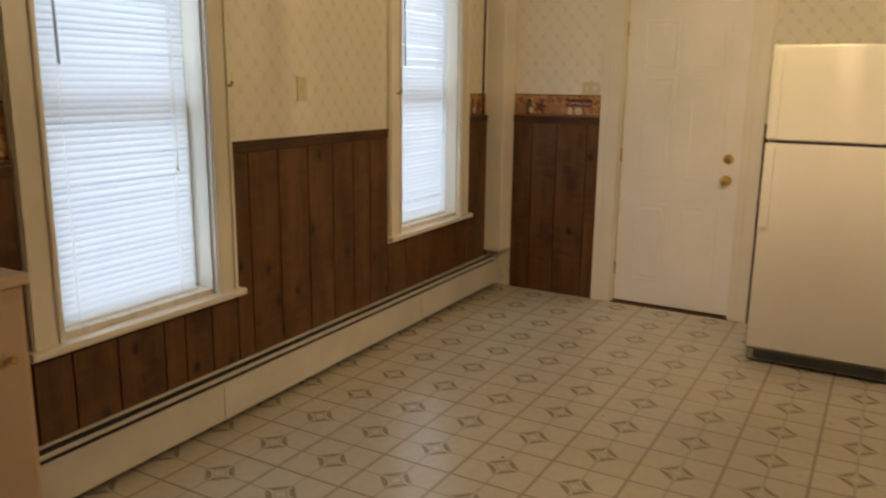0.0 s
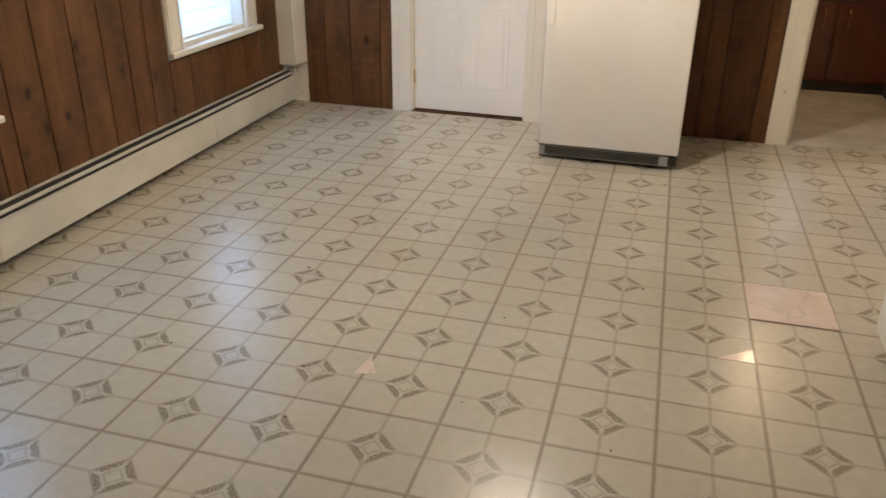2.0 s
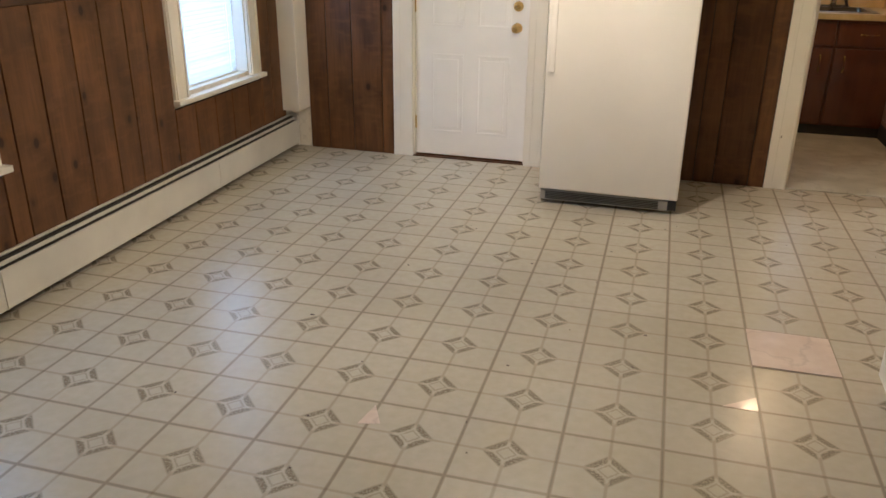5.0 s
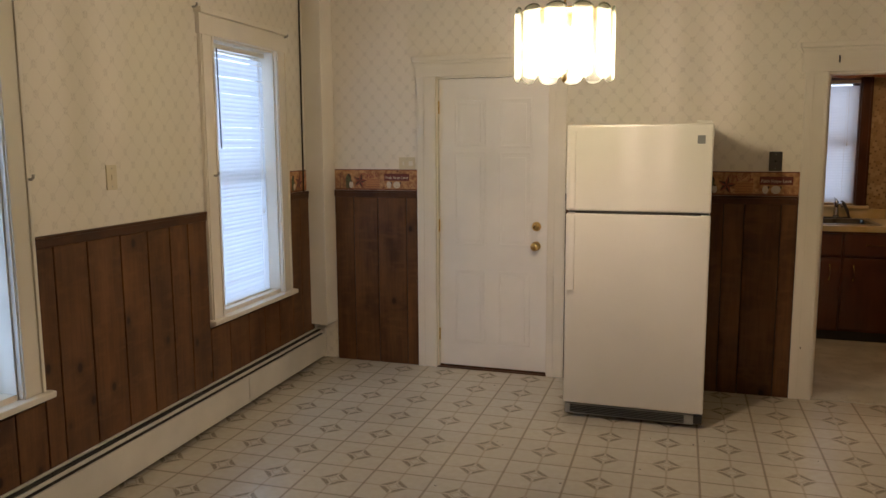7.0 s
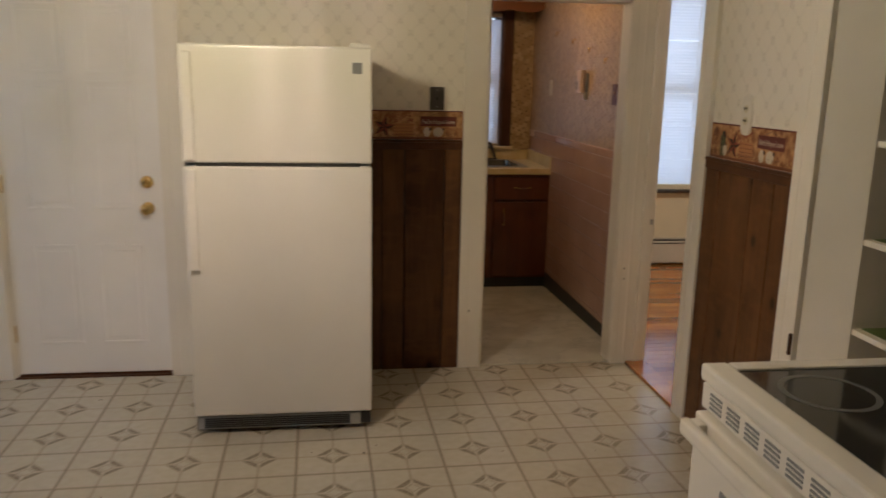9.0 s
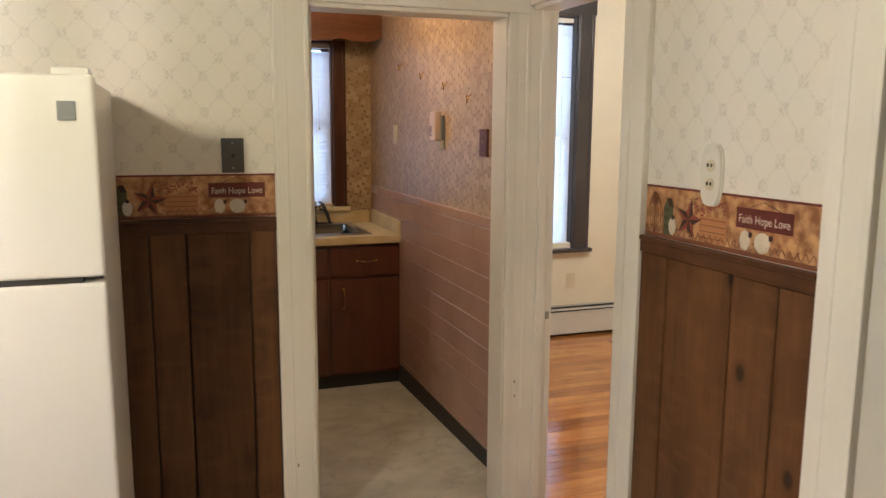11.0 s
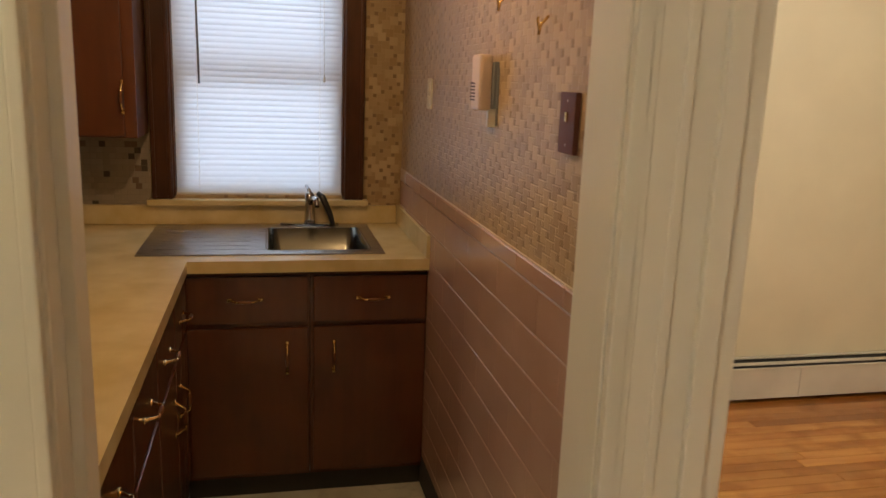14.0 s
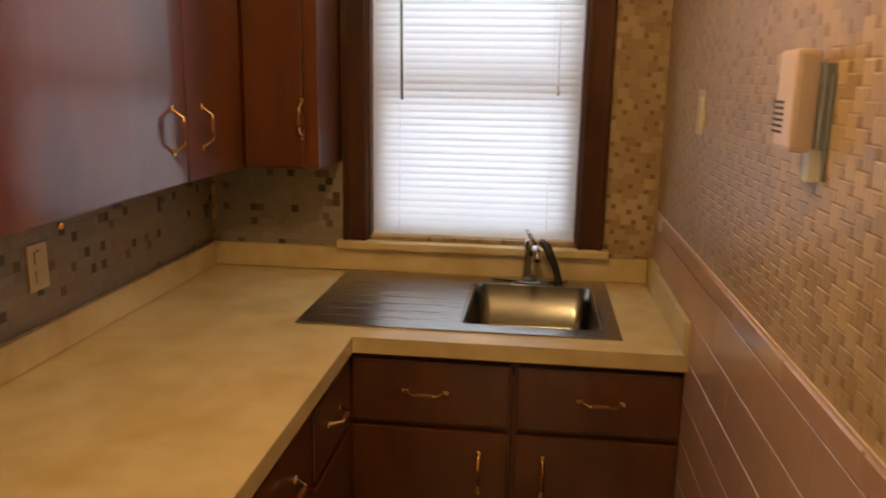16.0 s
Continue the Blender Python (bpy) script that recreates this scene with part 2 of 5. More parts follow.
def pinwheel(name, axis, tones, dark, big=0.034, small=0.017, sheen=0.4):
    """Embossed wallcovering: large squares turned about small ones."""
    n = Nodes(name)
    p = n.place()
    q = n.xyz(p)
    u, v = q[axis], q[2]
    size = big * big + small * small
    i0 = n.math("FLOOR", n.math("DIVIDE", n.math("ADD", n.math("MULTIPLY", u, big), n.math("MULTIPLY", v, small)), size))
    j0 = n.math("FLOOR", n.math("DIVIDE", n.math("SUBTRACT", n.math("MULTIPLY", v, big), n.math("MULTIPLY", u, small)), size))
    height, tone, low = 0.0, 0.0, 0.0
    for di in (-1, 0, 1):
        for dj in (-1, 0, 1):
            i, j = n.math("ADD", i0, di), n.math("ADD", j0, dj)
            x = n.math("SUBTRACT", u, n.math("SUBTRACT", n.math("MULTIPLY", i, big), n.math("MULTIPLY", j, small)))
            y = n.math("SUBTRACT", v, n.math("ADD", n.math("MULTIPLY", i, small), n.math("MULTIPLY", j, big)))
            for cx, cy, half, few in ((big / 2, big / 2, big / 2, 0), (big + small / 2, small / 2, small / 2, 1)):
                d = n.math("MAXIMUM", n.math("ABSOLUTE", n.math("SUBTRACT", x, cx)), n.math("ABSOLUTE", n.math("SUBTRACT", y, cy)))
                inside = n.math("LESS_THAN", d, half)
                chance = n.node("ShaderNodeTexWhiteNoise", 0, Vector=n.vec(i, j, few))
                height = n.math("ADD", height, n.math("MULTIPLY", inside, n.band(d, half - 0.0002, half - 0.003)))
                tone = n.math("ADD", tone, n.math("MULTIPLY", inside, chance))
                if few:
                    low = n.math("ADD", low, n.math("MULTIPLY", inside, n.math("GREATER_THAN", chance, 0.45)))
    c = n.mix(tone, tones[0], tones[1])
    c = n.mix(n.math("MULTIPLY", low, 0.8), c, dark)
    # Square edges mixed paler: the embossing's highlights are put into the colour.
    c = n.mix(n.math("MULTIPLY", n.math("SUBTRACT", 1.0, height), 0.35), c, tones[1])
    c = n.mix(n.math("MULTIPLY", n.band(n.noise(p, 2.0), 0.35, 0.7), 0.35), c, tones[0])
    n.bump(n.math("ADD", height, n.math("MULTIPLY", n.noise(p, 160.0), 0.25)), 0.6, 0.0015)
    return n.done(c, n.math("ADD", sheen, n.math("MULTIPLY", tone, 0.12)))


def metal(name, color, rough=0.25):
    n = Nodes(name)
    p = n.place()
    f = n.noise(n.scaled(p, (8.0, 240.0, 240.0)), 1.0)
    return n.done(color, n.math("ADD", rough - 0.06, n.math("MULTIPLY", f, 0.14)), 1.0)


def plain(name, color, rough=0.5, **more):
    n = Nodes(name)
    p = n.place()
    c = n.mix(n.noise(p, 18.0), tuple(x * 0.88 for x in color), color)
    return n.done(c, rough, **more)


def glowing(name, color, strength):
    n = Nodes(name)
    return n.done((0.9, 0.85, 0.75), 0.5, Emission_Color=(*color, 1.0), Emission_Strength=strength)


def slat_material():
    n = Nodes("blind_vinyl")
    d = n.node("ShaderNodeBsdfDiffuse", 0, Color=(0.82, 0.84, 0.86))
    t = n.node("ShaderNodeBsdfTranslucent", 0, Color=(0.80, 0.85, 0.92))
    m = n.tree.nodes.new("ShaderNodeMixShader")
    m.inputs[0].default_value = 0.42
    n.tree.links.new(d, m.inputs[1])
    n.tree.links.new(t, m.inputs[2])
    n.tree.links.new(m.outputs[0], n.tree.nodes["Material Output"].inputs[0])
    return n.mat


def glass(name, rough=0.02, tint=(0.95, 0.98, 0.97)):
    n = Nodes(name)
    return n.done(tint, rough, Transmission_Weight=1.0, IOR=1.45)


def lamp_glass(name, tint):
    """Thin pressed glass: mostly clear, a little milky, shiny."""
    n = Nodes(name)
    clear = n.node("ShaderNodeBsdfTransparent", 0, Color=tint)
    milk = n.node("ShaderNodeBsdfTranslucent", 0, Color=(0.9, 0.92, 0.82))
    shine = n.node("ShaderNodeBsdfGlossy", 0, Color=(0.9, 0.9, 0.9), Roughness=0.5)
    a, b = n.tree.nodes.new("ShaderNodeMixShader"), n.tree.nodes.new("ShaderNodeMixShader")
    a.inputs[0].default_value, b.inputs[0].default_value = 0.1, 0.03
    for src, dst in ((clear, a.inputs[1]), (milk, a.inputs[2]), (a.outputs[0], b.inputs[1]), (shine, b.inputs[2]), (b.outputs[0], n.tree.nodes["Material Output"].inputs[0])):
        n.tree.links.new(src, dst)
    return n.mat


PAPER_X, PAPER_Y = wallpaper("wallpaper_along_x", 0), wallpaper("wallpaper_along_y", 1)
CREAM = painted("cream_gloss_paint", (0.82, 0.76, 0.66), 0.4, 0.035)
DOORWHITE = painted("white_door_paint", (0.87, 0.83, 0.78), 0.42, 0.03, 0.01)
HEATER = painted("heater_enamel", (0.72, 0.68, 0.60), 0.4, 0.07)
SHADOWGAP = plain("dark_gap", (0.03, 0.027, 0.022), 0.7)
PLANK = wood("stained_pine_boards", (0.055, 0.021, 0.007), (0.205, 0.092, 0.034), 2, 1.0, 0.42, True, 0.0, 0.22)
RAILWOOD = wood("stained_rail", (0.052, 0.020, 0.008), (0.145, 0.060, 0.024), 1, 1.0, 0.4, False)
CABINET = wood("varnished_cabinet_wood", (0.075, 0.017, 0.004), (0.150, 0.040, 0.009), 2, 0.45, 0.3, False, 0.85, 0.15)
CASINGWOOD = wood("dark_window_wood", (0.045, 0.016, 0.007), (0.12, 0.042, 0.016), 2, 1.0, 0.35, False)
VALANCE = wood("valance_wood", (0.12, 0.04, 0.012), (0.26, 0.10, 0.03), 0, 1.0, 0.35, False)
OAK = wood("honey_floor_strip", (0.36, 0.105, 0.015), (0.74, 0.35, 0.08), 0, 0.7, 0.15, False, 0.4, 0.8)
VINYL = vinyl_tile()
PINKTILE = plain_vinyl("pink_vinyl", (0.62, 0.50, 0.42), (0.72, 0.61, 0.53), 9.0, 0.08)
KITCHENFLOOR = plain_vinyl("grey_kitchen_vinyl", (0.40, 0.38, 0.30), (0.55, 0.53, 0.44), 5.0, 0.3)
CERAMIC = plain_vinyl("pink_glazed_tile", (0.43, 0.265, 0.20), (0.48, 0.305, 0.235), 4.0, 0.05, 0.0)
GROUT = plain("pale_grout", (0.62, 0.50, 0.42), 0.7)
MOSAIC_R = pinwheel("embossed_tan_wallcover", 1, ((0.33, 0.215, 0.115), (0.51, 0.375, 0.23)), (0.20, 0.115, 0.05), 0.036, 0.018, 0.3)
MOSAIC_N = pinwheel("embossed_brown_wallcover", 0, ((0.30, 0.20, 0.085), (0.48, 0.36, 0.20)), (0.15, 0.085, 0.035), 0.036, 0.018, 0.38)
MOSAIC_G = mosaic("grey_mosaic_along_x", 0, ((0.25, 0.21, 0.16), (0.31, 0.265, 0.205)), 0.026, (0.022, 0.012, 0.008), 0.35)
MOSAIC_GY = mosaic("grey_mosaic_along_y", 1, ((0.25, 0.21, 0.16), (0.31, 0.265, 0.205)), 0.026, (0.022, 0.012, 0.008), 0.35)
LAMINATE = plain_vinyl("cream_laminate", (0.55, 0.43, 0.19), (0.68, 0.57, 0.33), 7.0, 0.26, 0.0)
STEEL = metal("brushed_steel", (0.40, 0.39, 0.38), 0.28)
# Steel darkened below the rim's: the bowl's inner shade is put into the colour.
BOWL = metal("shaded_bowl_steel", (0.17, 0.165, 0.14), 0.2)
CHROME = metal("chrome", (0.55, 0.55, 0.56), 0.14)
BRASS = metal("brass", (0.80, 0.56, 0.22), 0.2)
BLACK = plain("black_plastic", (0.02, 0.02, 0.02), 0.35)
GREYPLASTIC = plain("grey_plastic", (0.20, 0.20, 0.20), 0.5)
GRILLE = plain("pale_grey_plastic", (0.36, 0.35, 0.33), 0.45)
LINER = plain("green_shelf_liner", (0.12, 0.17, 0.045), 0.6)
PLATEGREY = plain("grey_metal_plate", (0.085, 0.078, 0.07), 0.45)
IVORY = plain("ivory_plastic", (0.66, 0.58, 0.40), 0.35)
WHITEPLASTIC = plain("white_plastic", (0.75, 0.70, 0.60), 0.35)
BROWNPLATE = plain("brown_plate", (0.10, 0.028, 0.016), 0.45)
FRIDGE = painted("fridge_enamel", (0.76, 0.72, 0.655), 0.29, 0.02, 0.03)
STOVE = painted("stove_enamel", (0.76, 0.72, 0.64), 0.22, 0.02, 0.02)
COOKTOP = plain("black_glass", (0.012, 0.012, 0.013), 0.08)
RING = plain("burner_ring", (0.10, 0.10, 0.10), 0.3)
CEILING = painted("ceiling_paint", (0.72, 0.68, 0.60), 0.8, 0.04)
PALEWALL = painted("pale_yellow_wall", (0.74, 0.67, 0.50), 0.6, 0.03)
DARKTRIM = painted("dark_grey_trim", (0.06, 0.05, 0.045), 0.35, 0.1)
SHELFPAINT = painted("green_grey_paint", (0.17, 0.18, 0.12), 0.5)
BLIND = slat_material()
PANE = glass("window_glass")
LAMPGLASS = lamp_glass("pressed_lamp_glass", (0.78, 0.80, 0.74))
EDGEGLASS = lamp_glass("thick_glass_edge", (0.52, 0.55, 0.48))
BULB = glowing("bulb", WARM, 1650.0)
DOME = glowing("ceiling_dome", (1.0, 0.75, 0.42), 6.0)
B_GROUND = plain_vinyl("border_ochre", (0.27, 0.105, 0.035), (0.58, 0.33, 0.14), 34.0, 0.5)
B_RED = plain("border_red", (0.13, 0.02, 0.014), 0.5)
B_STAR = plain("border_star", (0.26, 0.055, 0.03), 0.5)
B_DARK = plain("border_dark", (0.05, 0.02, 0.014), 0.5)
B_GREEN = plain("border_green", (0.09, 0.10, 0.04), 0.5)
B_WOOL = plain("border_wool", (0.66, 0.58, 0.45), 0.6)
B_WILLOW = plain("border_willow", (0.20, 0.07, 0.03), 0.5)
B_BASKET = plain("border_basket", (0.46, 0.20, 0.07), 0.5)


# ---- mesh helpers ----
def mesh_of(name, bm, material):
    data = bpy.data.meshes.new(name)
    bm.to_mesh(data)
    bm.free()
    for m in material if isinstance(material, (list, tuple)) else (material,):
        data.materials.append(m)
    return data


def part(name, bm, material, parent=None, label=""):
    ob = new(name, bm if isinstance(bm, bpy.types.Mesh) else mesh_of(name, bm, material))
    ob.parent = parent
    if label:
        ob["label"] = label
    return ob


def holder(name, m, label, category, group="", kind=""):
    ob = new(name)
    ob.matrix_world = m
    ob.empty_display_size = 0.1
    return tagged(ob, label, category, group, kind)


def box(lo, hi, bevel=0.0, bm=None, seg=2):
    own = bmesh.new()
    bmesh.ops.create_cube(own, size=1.0)
    for v in own.verts:
        v.co = Vector([(a + b) / 2 + c * (b - a) for a, b, c in zip(lo, hi, v.co)])
    if bevel:
        bmesh.ops.bevel(own, geom=own.edges[:], offset=bevel, segments=seg, affect="EDGES", profile=0.6)
    if bm is None:
        return own
    tmp = bpy.data.meshes.new("tmp")
    own.to_mesh(tmp)
    own.free()
    bm.from_mesh(tmp)
    bpy.data.meshes.remove(tmp)
    return bm


def boxes(rows, bevel=0.0):
    bm = bmesh.new()
    for lo, hi in rows:
        box(lo, hi, bevel, bm)
    return bm


def tube(points, radius, sides=8, bm=None):
    """A round bar along points; radius may be a list."""
    bm = bm or bmesh.new()
    pts = [Vector(p) for p in points]
    radii = radius if isinstance(radius, (list, tuple)) else [radius] * len(pts)
    rings = []
    for i, p in enumerate(pts):
        d = (pts[min(i + 1, len(pts) - 1)] - pts[max(i - 1, 0)]).normalized()
        a = d.orthogonal().normalized() if not rings else (side - d * side.dot(d)).normalized()
        side = a
        b = d.cross(a)
        rings.append([bm.verts.new(p + (a * math.cos(t) + b * math.sin(t)) * radii[i]) for t in [k * math.tau / sides for k in range(sides)]])
    for r, s in zip(rings, rings[1:]):
        for k in range(sides):
            bm.faces.new((r[k], r[(k + 1) % sides], s[(k + 1) % sides], s[k]))
    bm.faces.new(rings[0][::-1])
    bm.faces.new(rings[-1])
    for f in bm.faces:
        f.smooth = True
    return bm


def lathe(profile, sides=20, m=None):
    """A turned shape about z from (radius, height) pairs."""
    bm = bmesh.new()
    rings = [[bm.verts.new((r * math.cos(t), r * math.sin(t), z)) for t in [k * math.tau / sides for k in range(sides)]] for r, z in profile]
    for r, s in zip(rings, rings[1:]):
        for k in range(sides):
            bm.faces.new((r[k], r[(k + 1) % sides], s[(k + 1) % sides], s[k])).smooth = True
    bm.faces.new(rings[0][::-1])
    bm.faces.new(rings[-1])
    if m:
        bmesh.ops.transform(bm, matrix=m, verts=bm.verts)
    return bm


def prism(outline, depth, m=None):
    """A flat outline in local x, z given thickness along -y."""
    bm = bmesh.new()
    a = [bm.verts.new((x, 0, z)) for x, z in outline]
    b = [bm.verts.new((x, -depth, z)) for x, z in outline]
    bm.faces.new(a[::-1])
    bm.faces.new(b)
    for k in range(len(a)):
        bm.faces.new((a[k], a[(k + 1) % len(a)], b[(k + 1) % len(a)], b[k]))
    bmesh.ops.recalc_face_normals(bm, faces=bm.faces[:])
    if m:
        bmesh.ops.transform(bm, matrix=m, verts=bm.verts)
    return bm


def wall(name, m, u0, u1, height, thick, openings, material, label):
    """A wall in local x (length), y (0 = room face, thickness behind) and z, pierced by openings (u0, u1, z0, z1)."""
    rows, u = [], u0
    for a, b, z0, z1 in sorted(openings):
        if a > u:
            rows.append(((u, 0, 0), (a, thick, height)))
        if z0 > 0:
            rows.append(((a, 0, 0), (b, thick, z0)))
        if z1 < height:
            rows.append(((a, 0, z1), (b, thick, height)))
        u = b
    if u < u1:
        rows.append(((u, 0, 0), (u1, thick, height)))
    ob = part(name, boxes(rows), material)
    ob.matrix_world = m
    return tagged(ob, label, "wall", kind="structure")


# frames in which local x runs along a wall, local -y points into the room, z is up
NORTH = pose(0, 5.79, 0)
EAST = pose(1.79, 0, 0, 0, 0, -90)         # local x = -world y
WESTF = WEST @ pose(0, 0, 0, 0, 0, 90)     # local x = along the window wall
KNORTH = pose(0, 8.385, 0)
KEAST = pose(1.815, 0, 0, 0, 0, -90)
KWEST = pose(0.20, 0, 0, 0, 0, 90)
SNORTH = pose(0, 8.17, 0)
HIGH = 2.75

# ---- structure ----
wall("wall_north", NORTH, -2.7, 1.895, HIGH, 0.13, [(-1.52, -0.72, 0, 2.045), (0.925, 1.70, 0, 2.0)], PAPER_X, "cream floral wallpapered wall with door and kitchen opening")
wall("wall_west", WESTF, -1.75, 6.1, HIGH, 0.2, [(2.21, 2.95, 0.61, 2.15), (4.45, 5.19, 0.63, 2.19)], PAPER_Y, "cream floral wallpapered wall with two windows")
wall("wall_east", EAST, -5.79, 1.75, HIGH, 0.105, [(-5.80, -5.105, 0, 2.03), (-4.19, -3.655, 0, 2.2)], PAPER_Y, "cream floral wallpapered wall with doorway and closet")
wall("wall_south", pose(0, -1.6, 0, 0, 0, 180), -1.95, 2.3, HIGH, 0.12, [], PAPER_X, "cream floral wallpapered end wall")
tagged(part("ceiling", box((-2.6, -1.7, HIGH), (1.95, 5.93, HIGH + 0.1)), CEILING), "painted off-white ceiling of the eating area", "ceiling", kind="structure")
wall("wall_kitchen_north", KNORTH, 0.0, 1.815, 2.5, 0.16, [(0.79, 1.55, 1.04, 2.15)], MOSAIC_N, "brown embossed mosaic wallcovering round the sink window")
wall("wall_kitchen_east", KEAST, -8.54, -5.92, 2.5, 0.08, [], MOSAIC_R, "tan embossed mosaic wallcovering above pink tile")
wall("wall_kitchen_west", KWEST, 5.92, 8.54, 2.5, 0.12, [], MOSAIC_GY, "grey mosaic wall with dark squares behind the counter")
tagged(part("ceiling_kitchen", box((0.05, 5.92, 2.5), (1.93, 8.55, 2.6)), CEILING), "off-white kitchen ceiling", "ceiling", kind="structure")
wall("wall_side_room_north", SNORTH, 1.93, 5.3, 2.6, 0.16, [(2.56, 3.31, 0.72, 2.38)], PALEWALL, "pale yellow painted wall with dark-trimmed window")
wall("wall_side_room_east", pose(5.3, 0, 0, 0, 0, -90), -8.3, -4.4, 2.6, 0.1, [], PALEWALL, "pale yellow painted wall")
wall("wall_side_room_south", pose(0, 4.5, 0, 0, 0, 180), -5.4, -2.45, 2.6, 0.1, [], PALEWALL, "pale yellow painted wall")
wall("wall_side_room_west", pose(1.9, 0, 0, 0, 0, 90), 5.80, 8.3, 2.6, 0.0005 + 0.004, [], PALEWALL, "pale yellow painted partition wall")
tagged(part("ceiling_side_room", box((1.92, 4.4, 2.6), (5.4, 8.33, 2.7)), CEILING), "off-white side room ceiling", "ceiling", kind="structure")
SAG = 0.029


def sagged(bm):
    """Lets a mesh follow the old kitchen floor, which sinks away from the opening."""
    for v in bm.verts:
        v.co.z -= SAG * max(v.co.y - 5.83, 0.0)
    return bm


tagged(part("floor_kitchen", sagged(boxes([((0.05, 5.80, -0.1), (1.93, 5.83, 0.006)), ((0.05, 5.83, -0.1), (1.93, 8.55, 0.006))])), KITCHENFLOOR), "worn grey mottled vinyl kitchen floor", "floor", kind="structure")
tagged(part("threshold", box((0.932, 5.79, 0.0), (1.684, 5.82, 0.0085), 0.002), KITCHENFLOOR), "worn grey seam strip at the kitchen opening", "threshold", kind="structure")
tagged(part("ground", box((-60, -60, -0.6), (60, 60, -0.5)), plain_vinyl("dull_grass", (0.05, 0.07, 0.03), (0.09, 0.11, 0.05), 2.0, 0.9)), "dull grass outside the house", "ground", kind="structure")
tagged(part("subfloor", box((-2.75, -1.75, -0.15), (1.93, 5.80, -0.02)), SHADOWGAP), "dark subfloor under the vinyl", "floor", kind="structure")


def board_strip(name, m, u0, u1, z0, z1, widths, label, gaps=()):
    """Dark boards side by side with shadow joints, on a backing."""
    strip = tagged(part(name, box((u0, -0.004, z0), (u1, 0.0, z1)), SHADOWGAP), label, "wainscot", kind="structure")
    strip.matrix_world = m
    u, k = u0, 0
    while u < u1 - 0.005:
        w = min(widths[k % len(widths)], u1 - u)
        if u1 - u - w < 0.03:
            w = u1 - u
        part("board", box((u + 0.0025, -0.014, z0), (u + w - 0.0025, -0.004, z1), 0.003, seg=1), PLANK, strip)
        u, k = u + w, k + 1
    return strip


def chair_rail(m, u0, u1, z, label="dark stained chair rail capping the boards"):
    rail = tagged(part("chair_rail", boxes([((u0, -0.024, z - 0.014), (u1, -0.0, z)), ((u0, -0.019, z - 0.05), (u1, -0.0, z - 0.014))], 0.004), RAILWOOD), label, "rail", kind="structure")
    rail.matrix_world = m
    return rail


def star_points(cx, cz, r, ratio=0.42, turn=0.2):
    return [(cx + math.sin(turn + k * math.pi / 5) * (r if k % 2 == 0 else r * ratio), cz + math.cos(turn + k * math.pi / 5) * (r if k % 2 == 0 else r * ratio)) for k in range(10)]


def oval(cx, cz, rx, rz, count=14):
    return [(cx + rx * math.cos(k * math.tau / count), cz + rz * math.sin(k * math.tau / count)) for k in range(count)]


